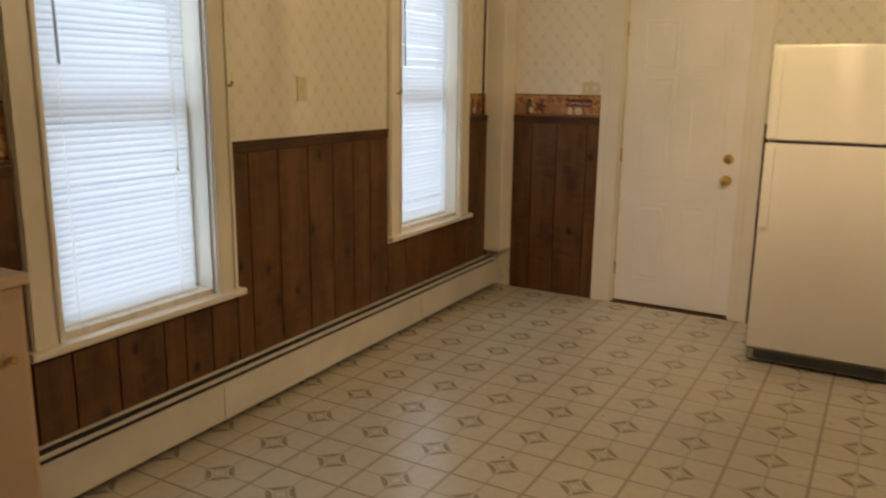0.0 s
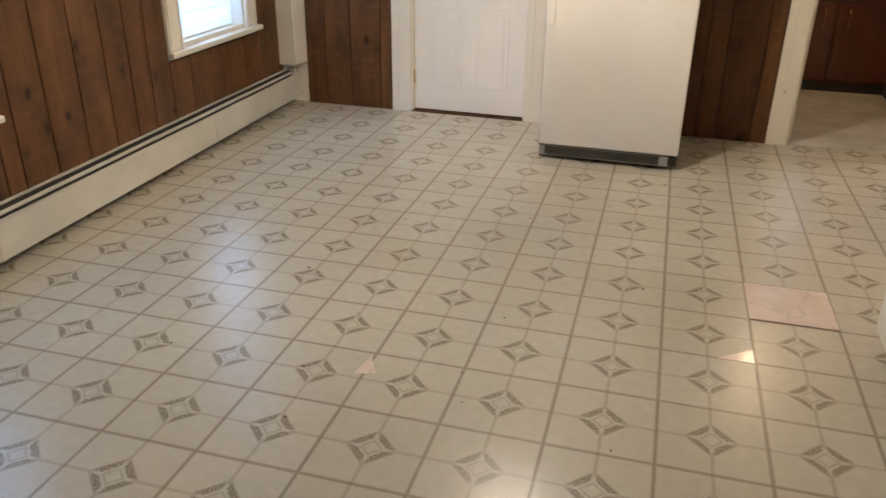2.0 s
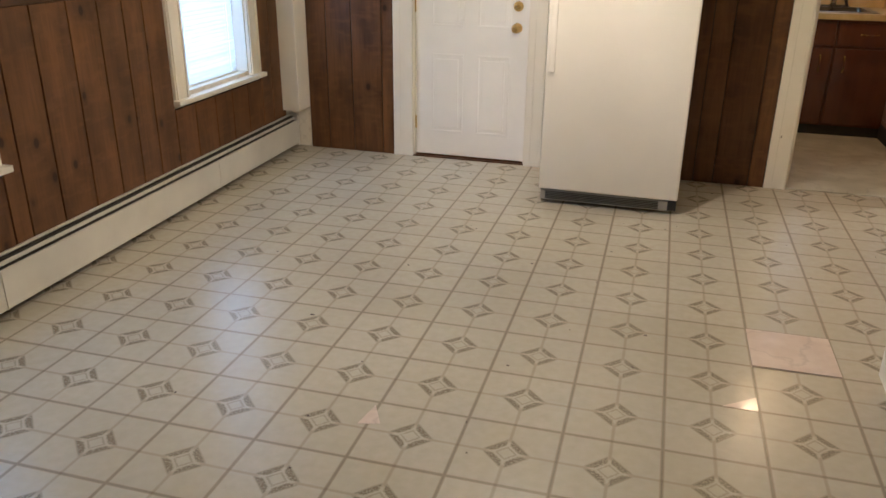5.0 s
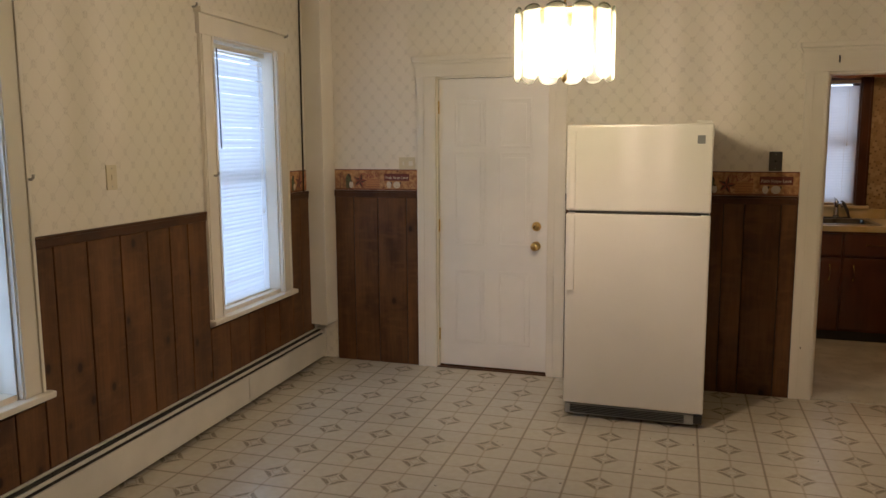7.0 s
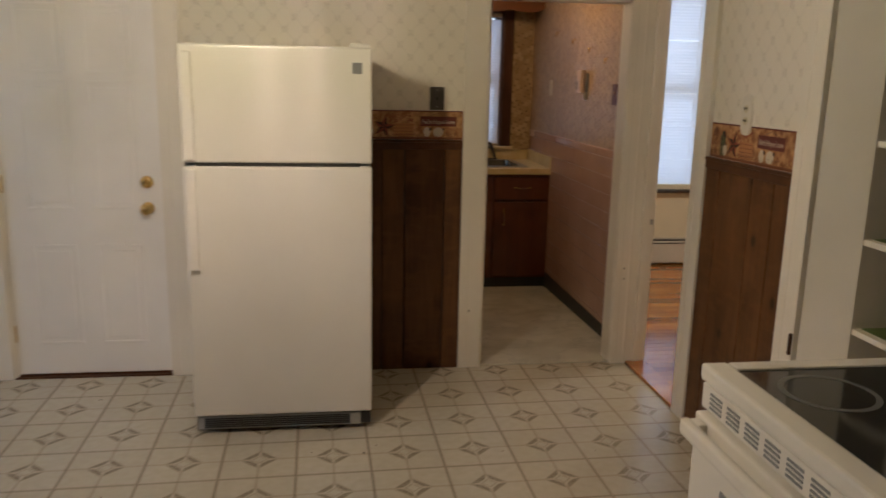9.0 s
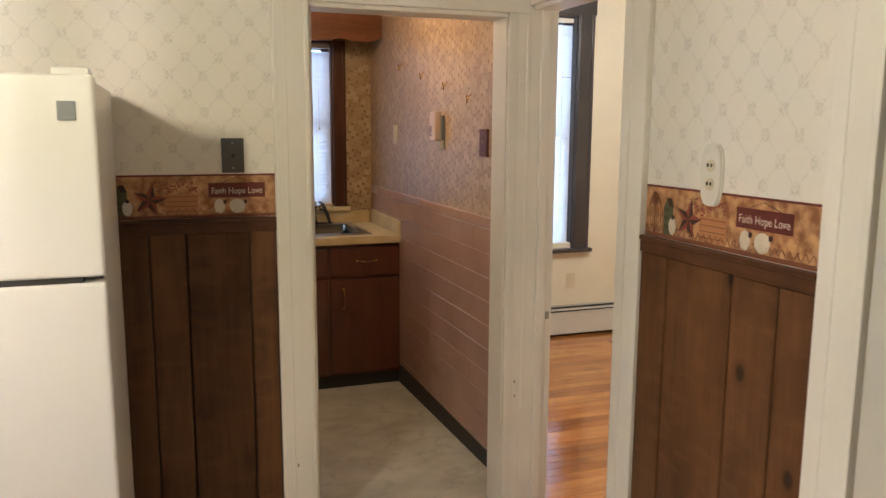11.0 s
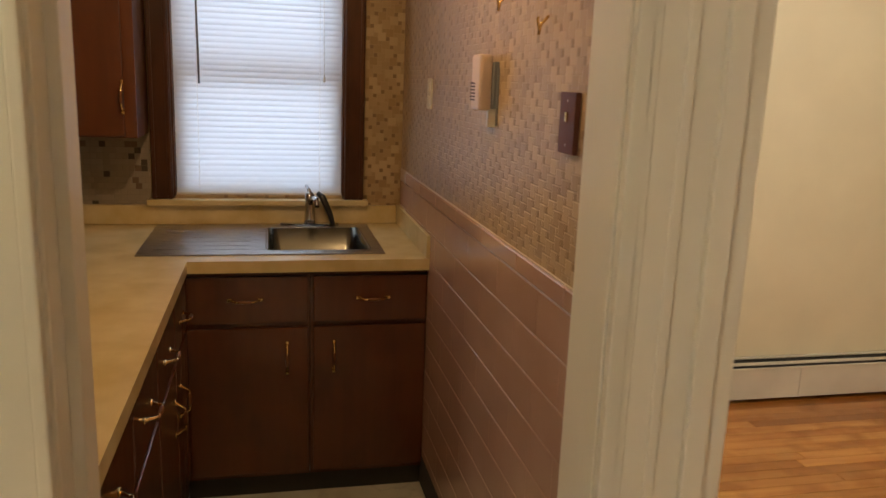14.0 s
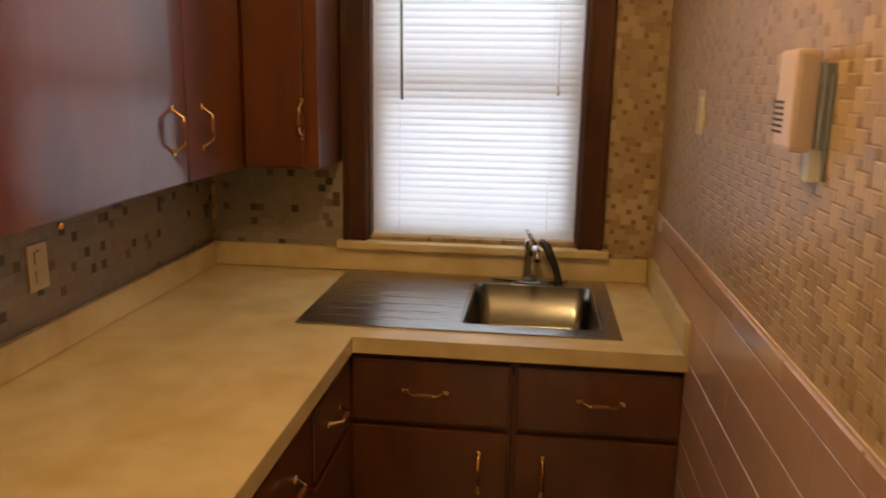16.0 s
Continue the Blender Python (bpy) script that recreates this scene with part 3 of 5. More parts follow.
def border(m, u0, u1, z0, z1, phase=0.0):
    """Country-style printed border: willow, saltbox house, sheep, star, basket and a sign."""
    strip = tagged(part("wallpaper_border", box((u0, -0.0015, z0), (u1, 0.0, z1)), B_GROUND), "ochre country-scene wallpaper border with stars and sheep", "border", kind="structure")
    strip.matrix_world = m
    h, period = z1 - z0, 0.66
    part("border_line", box((u0, -0.0022, z1 - 0.006), (u1, -0.0015, z1)), B_RED, strip)
    part("border_line", box((u0, -0.0022, z0), (u1, -0.0015, z0 + 0.012)), B_WILLOW, strip)

    def fits(a, b):
        return a >= u0 - 1e-4 and b <= u1 + 1e-4

    start = u0 - phase
    while start < u1:
        s = start
        if fits(s + 0.005, s + 0.085):
            bm = bmesh.new()
            for k in range(9):
                t = (k - 4) / 4
                tube([(s + 0.045, -0.002, z0 + 0.55 * h), (s + 0.045 + 0.018 * t, -0.002, z0 + (0.88 - 0.1 * t * t) * h), (s + 0.045 + 0.036 * t, -0.002, z0 + (0.6 - 0.1 * abs(t)) * h), (s + 0.045 + 0.038 * t, -0.002, z0 + 0.17 * h)], 0.0011, 4, bm)
            tube([(s + 0.045, -0.002, z0 + 0.08 * h), (s + 0.045, -0.002, z0 + 0.8 * h)], 0.0022, 4, bm)
            part("willow", bm, B_WILLOW, strip)
        if fits(s + 0.085, s + 0.135):
            house = part("printed_house", prism([(s + 0.088, z0 + 0.08 * h), (s + 0.128, z0 + 0.08 * h), (s + 0.13, z0 + 0.62 * h), (s + 0.102, z0 + 0.76 * h), (s + 0.088, z0 + 0.6 * h)], 0.0022), B_GREEN, strip)
            part("printed_roof", prism([(s + 0.102, z0 + 0.78 * h), (s + 0.122, z0 + 0.78 * h), (s + 0.132, z0 + 0.62 * h), (s + 0.112, z0 + 0.62 * h)], 0.0027), B_DARK, house)
            bm = bmesh.new()
            for r in range(3):
                for q in range(3):
                    box((s + 0.092 + q * 0.007, -0.0027, z0 + (0.2 + 0.16 * r) * h), (s + 0.095 + q * 0.007, -0.0022, z0 + (0.27 + 0.16 * r) * h), 0, bm)
            part("printed_windows", bm, B_DARK, house)
        if fits(s + 0.115, s + 0.15):
            sheep = part("printed_sheep", prism(oval(s + 0.13, z0 + 0.26 * h, 0.016, 0.17 * h), 0.003), B_WOOL, strip)
            part("sheep_head", prism(oval(s + 0.131, z0 + 0.42 * h, 0.007, 0.045 * h, 8), 0.0034), B_DARK, sheep)
        if fits(s + 0.15, s + 0.25):
            cx, cz, r = s + 0.20, z0 + 0.43 * h, 0.38 * h
            pts = star_points(cx, cz, r)
            star = part("printed_star", prism(pts, 0.0022), B_STAR, strip)
            for k in range(0, 10, 2):
                part("star_facet", prism([(cx, cz), pts[k], pts[(k + 1) % 10]], 0.0027), B_DARK, star)
        if fits(s + 0.14, s + 0.36):
            rnd = random.Random(int(s * 100) + 3)
            bm = bmesh.new()
            for k in range(70):
                a, t = rnd.uniform(0, math.tau), rnd.random() ** 0.5
                x, z = s + 0.245 + 0.05 * t * math.cos(a), z0 + (0.70 + 0.17 * t * math.sin(a)) * h
                box((x, -0.0021, z), (x + 0.004, -0.0015, z + 0.004), 0, bm)
            part("printed_berries", bm, B_STAR, strip)
        bm = bmesh.new()
        for k in range(22):
            x = s + 0.03 * k
            if fits(x, x + 0.034):
                wave = [(x + 0.0055 * q, -0.0022, z0 + (0.16 + 0.07 * math.sin(q * 1.25 + k * 1.7)) * h) for q in range(7)]
                tube(wave, 0.0011, 4, bm)
        if bm.verts:
            part("printed_vine", bm, B_WILLOW, strip)
        else:
            bm.free()
        if fits(s + 0.25, s + 0.36):
            basket = part("printed_basket", prism([(s + 0.25, z0 + 0.1 * h), (s + 0.35, z0 + 0.1 * h), (s + 0.358, z0 + 0.55 * h), (s + 0.245, z0 + 0.55 * h)], 0.0019), B_BASKET, strip)
            bm = bmesh.new()
            for k in range(4):
                box((s + 0.25, -0.0024, z0 + (0.16 + 0.11 * k) * h), (s + 0.352, -0.0019, z0 + (0.175 + 0.11 * k) * h), 0, bm)
            part("basket_weave", bm, B_WILLOW, basket)
            bm = bmesh.new()
            rnd = random.Random(int(s * 100) + 7)
            for k in range(26):
                a, b = s + 0.25 + rnd.random() * 0.1, z0 + (0.58 + rnd.random() * 0.24) * h
                box((a, -0.0023, b), (a + 0.006, -0.0019, b + 0.006), 0, bm)
            part("printed_berries", bm, B_STAR, strip)
        if fits(s + 0.39, s + 0.58):
            sign = part("printed_sign", box((s + 0.39, -0.0022, z0 + 0.46 * h), (s + 0.58, -0.0015, z0 + 0.80 * h)), B_RED, strip)
            part("sign_cord", tube([(s + 0.43, -0.002, z0 + 0.8 * h), (s + 0.485, -0.002, z0 + 0.92 * h), (s + 0.54, -0.002, z0 + 0.8 * h)], 0.001, 4), B_DARK, sign)
            text = bpy.data.curves.new("sign_text", "FONT")
            text.body, text.size, text.align_x = "Faith Hope Love", 0.030, "CENTER"
            lettering = new("lettering", text)
            dg = bpy.context.evaluated_depsgraph_get()
            flat = bpy.data.meshes.new_from_object(lettering.evaluated_get(dg))
            bpy.data.objects.remove(lettering)
            wide = max(v.co.x for v in flat.vertices) - min(v.co.x for v in flat.vertices)
            flat.transform(pose(s + 0.485, -0.0026, z0 + 0.55 * h, 90, 0, 0) @ Matrix.Diagonal((0.17 / wide, 1, 1, 1)))
            flat.materials.clear()
            flat.materials.append(B_WOOL)
            part("sign_lettering", flat, B_WOOL, sign, "cream hand lettering")
            for cx, rx in ((0.425, 0.018), (0.485, 0.027)):
                sheep = part("printed_sheep", prism(oval(s + cx, z0 + 0.26 * h, rx, 0.17 * h), 0.003), B_WOOL, strip)
                part("sheep_head", prism(oval(s + cx + rx, z0 + 0.36 * h, 0.006, 0.05 * h, 8), 0.0034), B_DARK, sheep)
        start += period
    return strip


W1 = (0.21, 0.17, 0.22, 0.19, 0.20, 0.12)
W2 = (0.15, 0.19, 0.22, 0.11)
WZ, BZ = 1.262, 1.412
board_strip("wainscot_north", NORTH, -2.30, -1.655, 0.0, WZ - 0.05, W2, "dark stained knotty board wainscot")
board_strip("wainscot_north", NORTH, -0.61, 0.805, 0.0, WZ - 0.05, W1, "dark stained knotty board wainscot")
chair_rail(NORTH, -2.30, -1.655, WZ)
chair_rail(NORTH, -0.61, 0.805, WZ)
border(NORTH, -2.30, -1.655, WZ + 0.001, BZ)
border(NORTH, -0.43, 0.805, WZ + 0.001, BZ, 0.04)
RZ = 1.225
board_strip("wainscot_west", WESTF, -1.2, 2.09, 0.0, RZ - 0.05, W1, "dark stained knotty board wainscot under the windows")
board_strip("wainscot_west", WESTF, 2.09, 3.07, 0.0, 0.535, W2, "dark stained knotty board wainscot under the window")
board_strip("wainscot_west", WESTF, 3.07, 4.31, 0.0, RZ - 0.05, (0.10, 0.20, 0.22, 0.20, 0.18, 0.16, 0.2), "dark stained knotty board wainscot between windows")
board_strip("wainscot_west", WESTF, 4.31, 5.33, 0.0, 0.555, (0.2, 0.22, 0.2), "dark stained knotty board wainscot under the window")
board_strip("wainscot_west", WESTF, 5.33, 5.67, 0.0, WZ - 0.05, W2, "dark stained knotty board wainscot beside the post")
chair_rail(WESTF, 3.07, 4.31, RZ)
chair_rail(WESTF, 5.33, 5.67, WZ)
border(WESTF, 5.33, 5.67, WZ + 0.001, BZ, 0.03)
board_strip("wainscot_east", EAST, -4.985, -4.31, 0.0, WZ - 0.05, (0.13, 0.27, 0.16), "dark stained knotty board wainscot")
board_strip("wainscot_east", EAST, -3.56, 1.6, 0.0, WZ - 0.05, W1, "dark stained knotty board wainscot behind the stove")
chair_rail(EAST, -4.985, -4.31, WZ)
chair_rail(EAST, -3.56, 1.6, WZ)
border(EAST, -4.985, -4.31, WZ + 0.001, BZ)
border(WESTF, 0.3, 2.09, RZ + 0.001, BZ, 0.2)
chair_rail(WESTF, -1.2, 2.09, RZ)


def post():
    ob = part("corner_post", box((-0.075, -0.09, 0.29), (0.075, 0.09, HIGH - 0.002), 0.006), CREAM)
    ob.matrix_world = pose(-2.375, 5.70, 0, 0, 0, 0)
    tagged(ob, "cream painted boxed corner post above the heater", "post", kind="structure")
    pipe = tagged(part("heating_pipe", tube([(-2.43, 5.55, 1.2), (-2.43, 5.56, HIGH)], 0.006, 6), SHADOWGAP), "thin dark cable beside the corner post", "cable", kind="structure")


post()


def fluted(name, m, u0, u1, z0, z1, parent, y=-0.0, depth=0.02):
    """A moulded casing board: a flat with raised beads."""
    w = u1 - u0
    rows = [((u0, y - depth, z0), (u1, y, z1))]
    bm = boxes(rows, 0.003)
    for f in (0.08, 0.2, 0.31, 0.93):
        c = u0 + w * f
        box((c - 0.009, y - depth - 0.0022, z0), (c + 0.009, y - depth + 0.003, z1), 0.0035, bm)
    return part(name, bm, CREAM, parent)


def head_trim(u0, u1, z0, z1, parent, y=0.0):
    part("head_casing", boxes([((u0, y - 0.022, z0), (u1, y, z1 - 0.03))], 0.003), CREAM, parent)
    part("head_cap", boxes([((u0 - 0.015, y - 0.05, z1 - 0.03), (u1 + 0.015, y, z1)), ((u0 - 0.006, y - 0.036, z1 - 0.05), (u1 + 0.006, y, z1 - 0.03))], 0.004), CREAM, parent)


def entry_door():
    d = holder("door_1", NORTH, "closed white six-panel door with brass knob and deadbolt", "door", kind="structure")
    x0, x1, top = -1.502, -0.735, 2.03
    w = x1 - x0
    slab = part("door_slab", box((x0, 0.018, 0.018), (x1, 0.055, top), 0.003), DOORWHITE, d)
    for (a, b) in ((0.16, 0.42), (0.575, 0.835)):
        for (p, q) in ((0.19, 0.70), (0.90, 1.52), (1.575, 1.88)):
            fx0, fx1 = x0 + a * w, x0 + b * w
            part("panel_field", box((fx0 + 0.022, 0.0140, p + 0.022), (fx1 - 0.022, 0.03, q - 0.022), 0.005, seg=2), DOORWHITE, slab)
            part("panel_moulding", boxes([((fx0 - 0.012, 0.0142, p - 0.012), (fx1 + 0.012, 0.022, p + 0.004)), ((fx0 - 0.012, 0.0142, q - 0.004), (fx1 + 0.012, 0.022, q + 0.012)),
                                          ((fx0 - 0.012, 0.0144, p + 0.004), (fx0 + 0.004, 0.022, q - 0.004)), ((fx1 - 0.004, 0.0144, p + 0.004), (fx1 + 0.012, 0.022, q - 0.004))], 0.004), DOORWHITE, slab)
    to_room = pose(0, 0, 0, 90, 0, 0)
    knob = part("door_knob", lathe([(0.032, 0), (0.032, 0.006), (0.014, 0.012), (0.012, 0.035), (0.024, 0.042), (0.029, 0.055), (0.024, 0.068), (0.01, 0.073)], 20, pose(-0.81, 0.018, 0.898) @ to_room), BRASS, d, "polished brass knob")
    bolt = part("deadbolt", lathe([(0.032, 0), (0.031, 0.012), (0.02, 0.018), (0.008, 0.02)], 20, pose(-0.808, 0.018, 1.032) @ to_room), BRASS, d, "brass deadbolt")
    part("deadbolt_turn", box((-0.812, -0.022, 1.015), (-0.804, 0.0, 1.049), 0.003), BRASS, bolt)
    for z in (0.24, 1.02, 1.84):
        part("hinge", boxes([((x0 - 0.008, 0.008, z - 0.045), (x0 + 0.005, 0.018, z + 0.045))], 0.003), BRASS, d, "brass hinge")
    part("sweep", box((x0, 0.02, 0.006), (x1, 0.05, 0.018)), RAILWOOD, d, "worn brown door sweep")
    part("sill", box((-1.52, -0.012, 0.0), (-0.72, 0.1, 0.007), 0.002), RAILWOOD, d)
    part("jamb", boxes([((-1.52, 0.0, 0), (x0 - 0.003, 0.13, 2.045)), ((x1 + 0.003, 0.0, 0), (-0.72, 0.13, 2.045)), ((x0 - 0.003, 0.0, top + 0.003), (x1 + 0.003, 0.13, 2.045))]), CREAM, d)
    fluted("casing", None, -1.655, -1.515, 0, 2.045, d)
    fluted("casing", None, -0.725, -0.61, 0, 2.045, d)
    head_trim(-1.66, -0.605, 2.045, 2.18, d)
    # Unseen near-black backing added to close the opening behind the slab.
    part("dark_backing", box((-1.53, 0.06, 0.0), (-0.71, 0.12, 2.05)), SHADOWGAP, d)


entry_door()


def kitchen_opening():
    d = holder("door_2", NORTH, "cream cased opening into the kitchen with moulded trim", "doorway", kind="structure")
    part("jamb", boxes([((0.925, -0.0, 0), (0.937, 0.13, 2.0)), ((0.937, 0.06, 0), (0.955, 0.13, 1.985)), ((1.684, -0.0, 0), (1.70, 0.13, 2.0)), ((0.937, 0.0, 1.985), (1.684, 0.13, 2.0))], 0.002), CREAM, d)
    fluted("casing", None, 0.805, 0.931, 0, 2.0, d)
    fluted("casing", None, 1.688, 1.775, 0, 2.0, d)
    head_trim(0.785, 1.775, 2.0, 2.17, d)
    for x, z, r in ((1.705, 0.52, 0.004), (1.735, 0.56, 0.0035), (1.737, 0.50, 0.003), (1.71, 0.18, 0.006), (0.86, 0.33, 0.004)):
        part("paint_chip", prism([(x - r, z), (x, z - 2 * r), (x + r, z - r), (x + r * 0.6, z + 2 * r)], 0.0006, pose(0, -0.0202, 0)), RAILWOOD, d, "dark chip in the paint")
    for x in (0.98, 1.56):
        part("nail_hook", tube([(x, -0.022, 2.09), (x, -0.03, 2.075), (x, -0.03, 2.05)], 0.004, 6), SHADOWGAP, d, "small rusty hook")


kitchen_opening()


def side_doorway():
    d = holder("door_3", EAST, "cream cased doorway with strike plate, no door leaf", "doorway", kind="structure")
    part("corner_casing", boxes([((-5.79, -0.026, 0), (-5.774, 0.105, 2.03))], 0.003), CREAM, d)
    jamb = part("jamb", boxes([((-5.122, 0.0, 0), (-5.105, 0.105, 2.03)), ((-5.774, 0, 2.015), (-5.122, 0.105, 2.03))], 0.002), CREAM, d)
    part("door_stop", boxes([((-5.774, 0.03, 0), (-5.760, 0.065, 2.015)), ((-5.134, 0.03, 0), (-5.122, 0.065, 2.015))], 0.002), CREAM, jamb)
    part("strike_plate", box((-5.775, 0.078, 0.808), (-5.771, 0.096, 0.838), 0.001), STEEL, jamb, "small steel strike plate")
    fluted("casing", None, -5.112, -4.985, 0, 2.03, d)
    head_trim(-5.765, -4.98, 2.03, 2.17, d)
    part("head_knot", lathe([(0.022, 0), (0.02, 0.006), (0.01, 0.009)], 12, pose(-5.55, -0.022, 2.09) @ pose(0, 0, 0, 90)), B_DARK, d, "dark round plug")
    part("saddle", box((-5.774, -0.01, 0.0), (-5.122, 0.105, 0.014), 0.004), OAK, d)


side_doorway()


def closet():
    d = holder("closet_1", EAST, "open built-in closet with painted shelves and cream casing", "closet", kind="structure")
    fluted("casing", None, -4.31, -4.185, 0, 2.2, d)
    part("casing", box((-3.66, -0.02, 0), (-3.56, 0, 2.2), 0.004), CREAM, d)
    part("jamb", boxes([((-3.661, -0.001, 0), (-3.653, 0.14, 2.2))]), CREAM, d)
    part("head_casing", box((-4.31, -0.022, 2.2), (-3.58, 0, 2.34), 0.004), CREAM, d)
    splay = bmesh.new()
    flat = [(-4.186, 0.0), (-4.07, 0.115), (-4.07, 0.66), (-4.21, 0.66), (-4.21, 0.11), (-4.186, 0.106)]
    lo, hi = [[splay.verts.new((x, y, z)) for x, y in flat] for z in (0.0, 2.38)]
    splay.faces.new(lo[::-1]), splay.faces.new(hi)
    for k in range(6):
        splay.faces.new((lo[k], lo[(k + 1) % 6], hi[(k + 1) % 6], hi[k]))
    part("splayed_side", splay, CREAM, d)
    part("side_panel", box((-3.45, 0.13, 0), (-3.43, 0.72, 2.4)), SHELFPAINT, d)
    part("back_panel", box((-4.21, 0.66, 0), (-3.43, 0.72, 2.4)), SHELFPAINT, d, "dull green back panel")
    part("inner_front", box((-3.655, 0.134, 0), (-3.45, 0.15, 2.38)), SHELFPAINT, d)
    part("closet_ceiling", box((-4.21, 0.13, 2.38), (-3.43, 0.72, 2.4)), CEILING, d)
    part("closet_floor", box((-4.21, 0.0, -0.02), (-3.43, 0.72, 0.008)), SHELFPAINT, d)
    for z in (0.42, 0.755, 1.07, 1.40, 1.73, 2.06):
        pts = [(-4.07, 0.655), (-4.07, 0.12), (-3.91, 0.12), (-3.875, 0.13), (-3.85, 0.155), (-3.84, 0.2), (-3.84, 0.655)]
        shelf = part("shelf", prism(pts, 0.02, pose(0, 0, z - 0.02, -90, 0, 0)), CREAM, d)
        part("shelf_liner", box((-4.066, 0.15, z), (-3.862, 0.65, z + 0.002)), LINER, shelf, "green patterned shelf liner")
    part("latch", box((-4.2, -0.032, 0.62), (-4.188, -0.018, 0.7), 0.003), RAILWOOD, d)


closet()


# ---- windows with blinds ----
def window(name, m, u0, u1, z0, z1, casing, glass_back, trim, label, sill_out=0.055, wand=True, apron=True, head=True, side=0.13):
    """A sash window in a wall opening: casing, sill, sashes, panes."""
    w = holder(name, m, label, "window", kind="structure")
    part("jamb", boxes([((u0, 0.0, z0), (u0 + 0.012, glass_back + 0.06, z1)), ((u1 - 0.012, 0.0, z0), (u1, glass_back + 0.06, z1)), ((u0 + 0.012, 0, z1 - 0.012), (u1 - 0.012, glass_back + 0.06, z1))]), trim, w)
    if casing:
        for a, b in ((u0 - side, u0 + 0.004), (u1 - 0.004, u1 + side)):
            bm = boxes([((a, -0.022, z0), (b, 0, z1))], 0.003)
            for f in (0.12, 0.86):
                c = a + (b - a) * f
                box((c - 0.008, -0.03, z0), (c + 0.008, -0.02, z1), 0.003, bm)
            part("casing", bm, trim, w)
        if head:
            part("head_casing", box((u0 - side - 0.01, -0.026, z1), (u1 + side + 0.01, 0, z1 + 0.11), 0.003), trim, w)
            part("head_cap", boxes([((u0 - side - 0.025, -0.05, z1 + 0.11), (u1 + side + 0.025, 0, z1 + 0.14))], 0.005), trim, w)
    part("window_sill", box((u0 - side - 0.02, -sill_out, z0 - 0.028), (u1 + side + 0.02, glass_back, z0), 0.006), trim if apron else LAMINATE, w)
    mid = (z0 + z1) / 2
    a, b = u0 + 0.012, u1 - 0.012
    for lo, hi, y in ((z0, mid + 0.02, glass_back), (mid - 0.02, z1 - 0.012, glass_back + 0.03)):
        sash = part("sash", boxes([((a, y, lo), (a + 0.045, y + 0.028, hi)), ((b - 0.045, y, lo), (b, y + 0.028, hi)), ((a + 0.045, y, lo), (b - 0.045, y + 0.028, lo + 0.05)), ((a + 0.045, y, hi - 0.04), (b - 0.045, y + 0.028, hi))], 0.003), trim, w)
        pane = part("pane", box((a + 0.045, y + 0.012, lo + 0.05), (b - 0.045, y + 0.016, hi - 0.04)), PANE, sash)
        pane.visible_shadow = False
    return w


def blind(name, m, u0, u1, z0, z1, y, label, group="window blinds", wand_u=None, pitch=0.0245, tilt=-69):
    """A mini blind, its slats almost shut, hung inside a window."""
    b = holder(name, m, label, "blind", group)
    part("headrail", box((u0, y - 0.014, z1 - 0.03), (u1, y + 0.014, z1), 0.002), WHITEPLASTIC, b)
    part("bottom_rail", box((u0, y - 0.011, z0), (u1, y + 0.011, z0 + 0.016), 0.004), WHITEPLASTIC, b)
    bm = bmesh.new()
    ca, sa = math.cos(radians(tilt)), math.sin(radians(tilt))
    rows = []
    for k in range(5):
        t = (k - 2) / 2 * 0.015
        bow = 0.0016 * (1 - (k - 2) ** 2 / 4)
        rows.append([bm.verts.new((x, -t * ca + bow * sa * -1, -t * sa * -1 - bow * ca)) for x in (u0 + 0.004, u1 - 0.004)])
    for r, s in zip(rows, rows[1:]):
        bm.faces.new((r[0], r[1], s[1], s[0])).smooth = True
    slat = mesh_of("slat", bm, BLIND)
    count = int((z1 - 0.04 - z0 - 0.02) / pitch)
    rnd = random.Random(len(name) + int(u0 * 10))
    for k in range(count):
        s = part("slat", slat, BLIND, b)
        s.location = (0, y, z0 + 0.03 + k * pitch)
        s.rotation_euler = (radians(rnd.uniform(-0.5, 0.5)), radians(rnd.uniform(-0.05, 0.05)), 0)
    for f in (0.14, 0.86):
        x = u0 + (u1 - u0) * f
        part("ladder_cord", tube([(x, y - 0.016, z0 + 0.01), (x, y - 0.016, z1 - 0.02)], 0.0009, 4), WHITEPLASTIC, b)
    if wand_u is not None:
        part("tilt_wand", tube([(wand_u, y - 0.026, z1 - 0.03), (wand_u + 0.008, y - 0.028, z1 - 0.60)], 0.0045, 6), GREYPLASTIC, b, "clear grey tilt wand")
    part("lift_cord", tube([(u1 - 0.09, y - 0.022, z1 - 0.03), (u1 - 0.085, y - 0.022, z0 + 0.55)], 0.0014, 4), WHITEPLASTIC, b)
    part("cord_tassel", lathe([(0.002, 0.03), (0.006, 0.0), (0.003, -0.002)], 8, pose(u1 - 0.085, y - 0.022, z0 + 0.525)), WHITEPLASTIC, b)
    return b


window("window_1", WESTF, 2.21, 2.95, 0.585, 2.15, True, 0.09, CREAM, "cream-cased sash window with projecting sill", side=0.12)
blind("window_blind", WESTF, 2.225, 2.90, 0.60, 2.13, 0.055, "white mini blind, slats shut, daylight behind", wand_u=2.31)
window("window_2", WESTF, 4.45, 5.19, 0.605, 2.19, True, 0.09, CREAM, "cream-cased sash window with projecting sill", side=0.13)
blind("window_blind", WESTF, 4.465, 5.14, 0.625, 2.17, 0.055, "white mini blind, slats shut, daylight behind", wand_u=4.56)
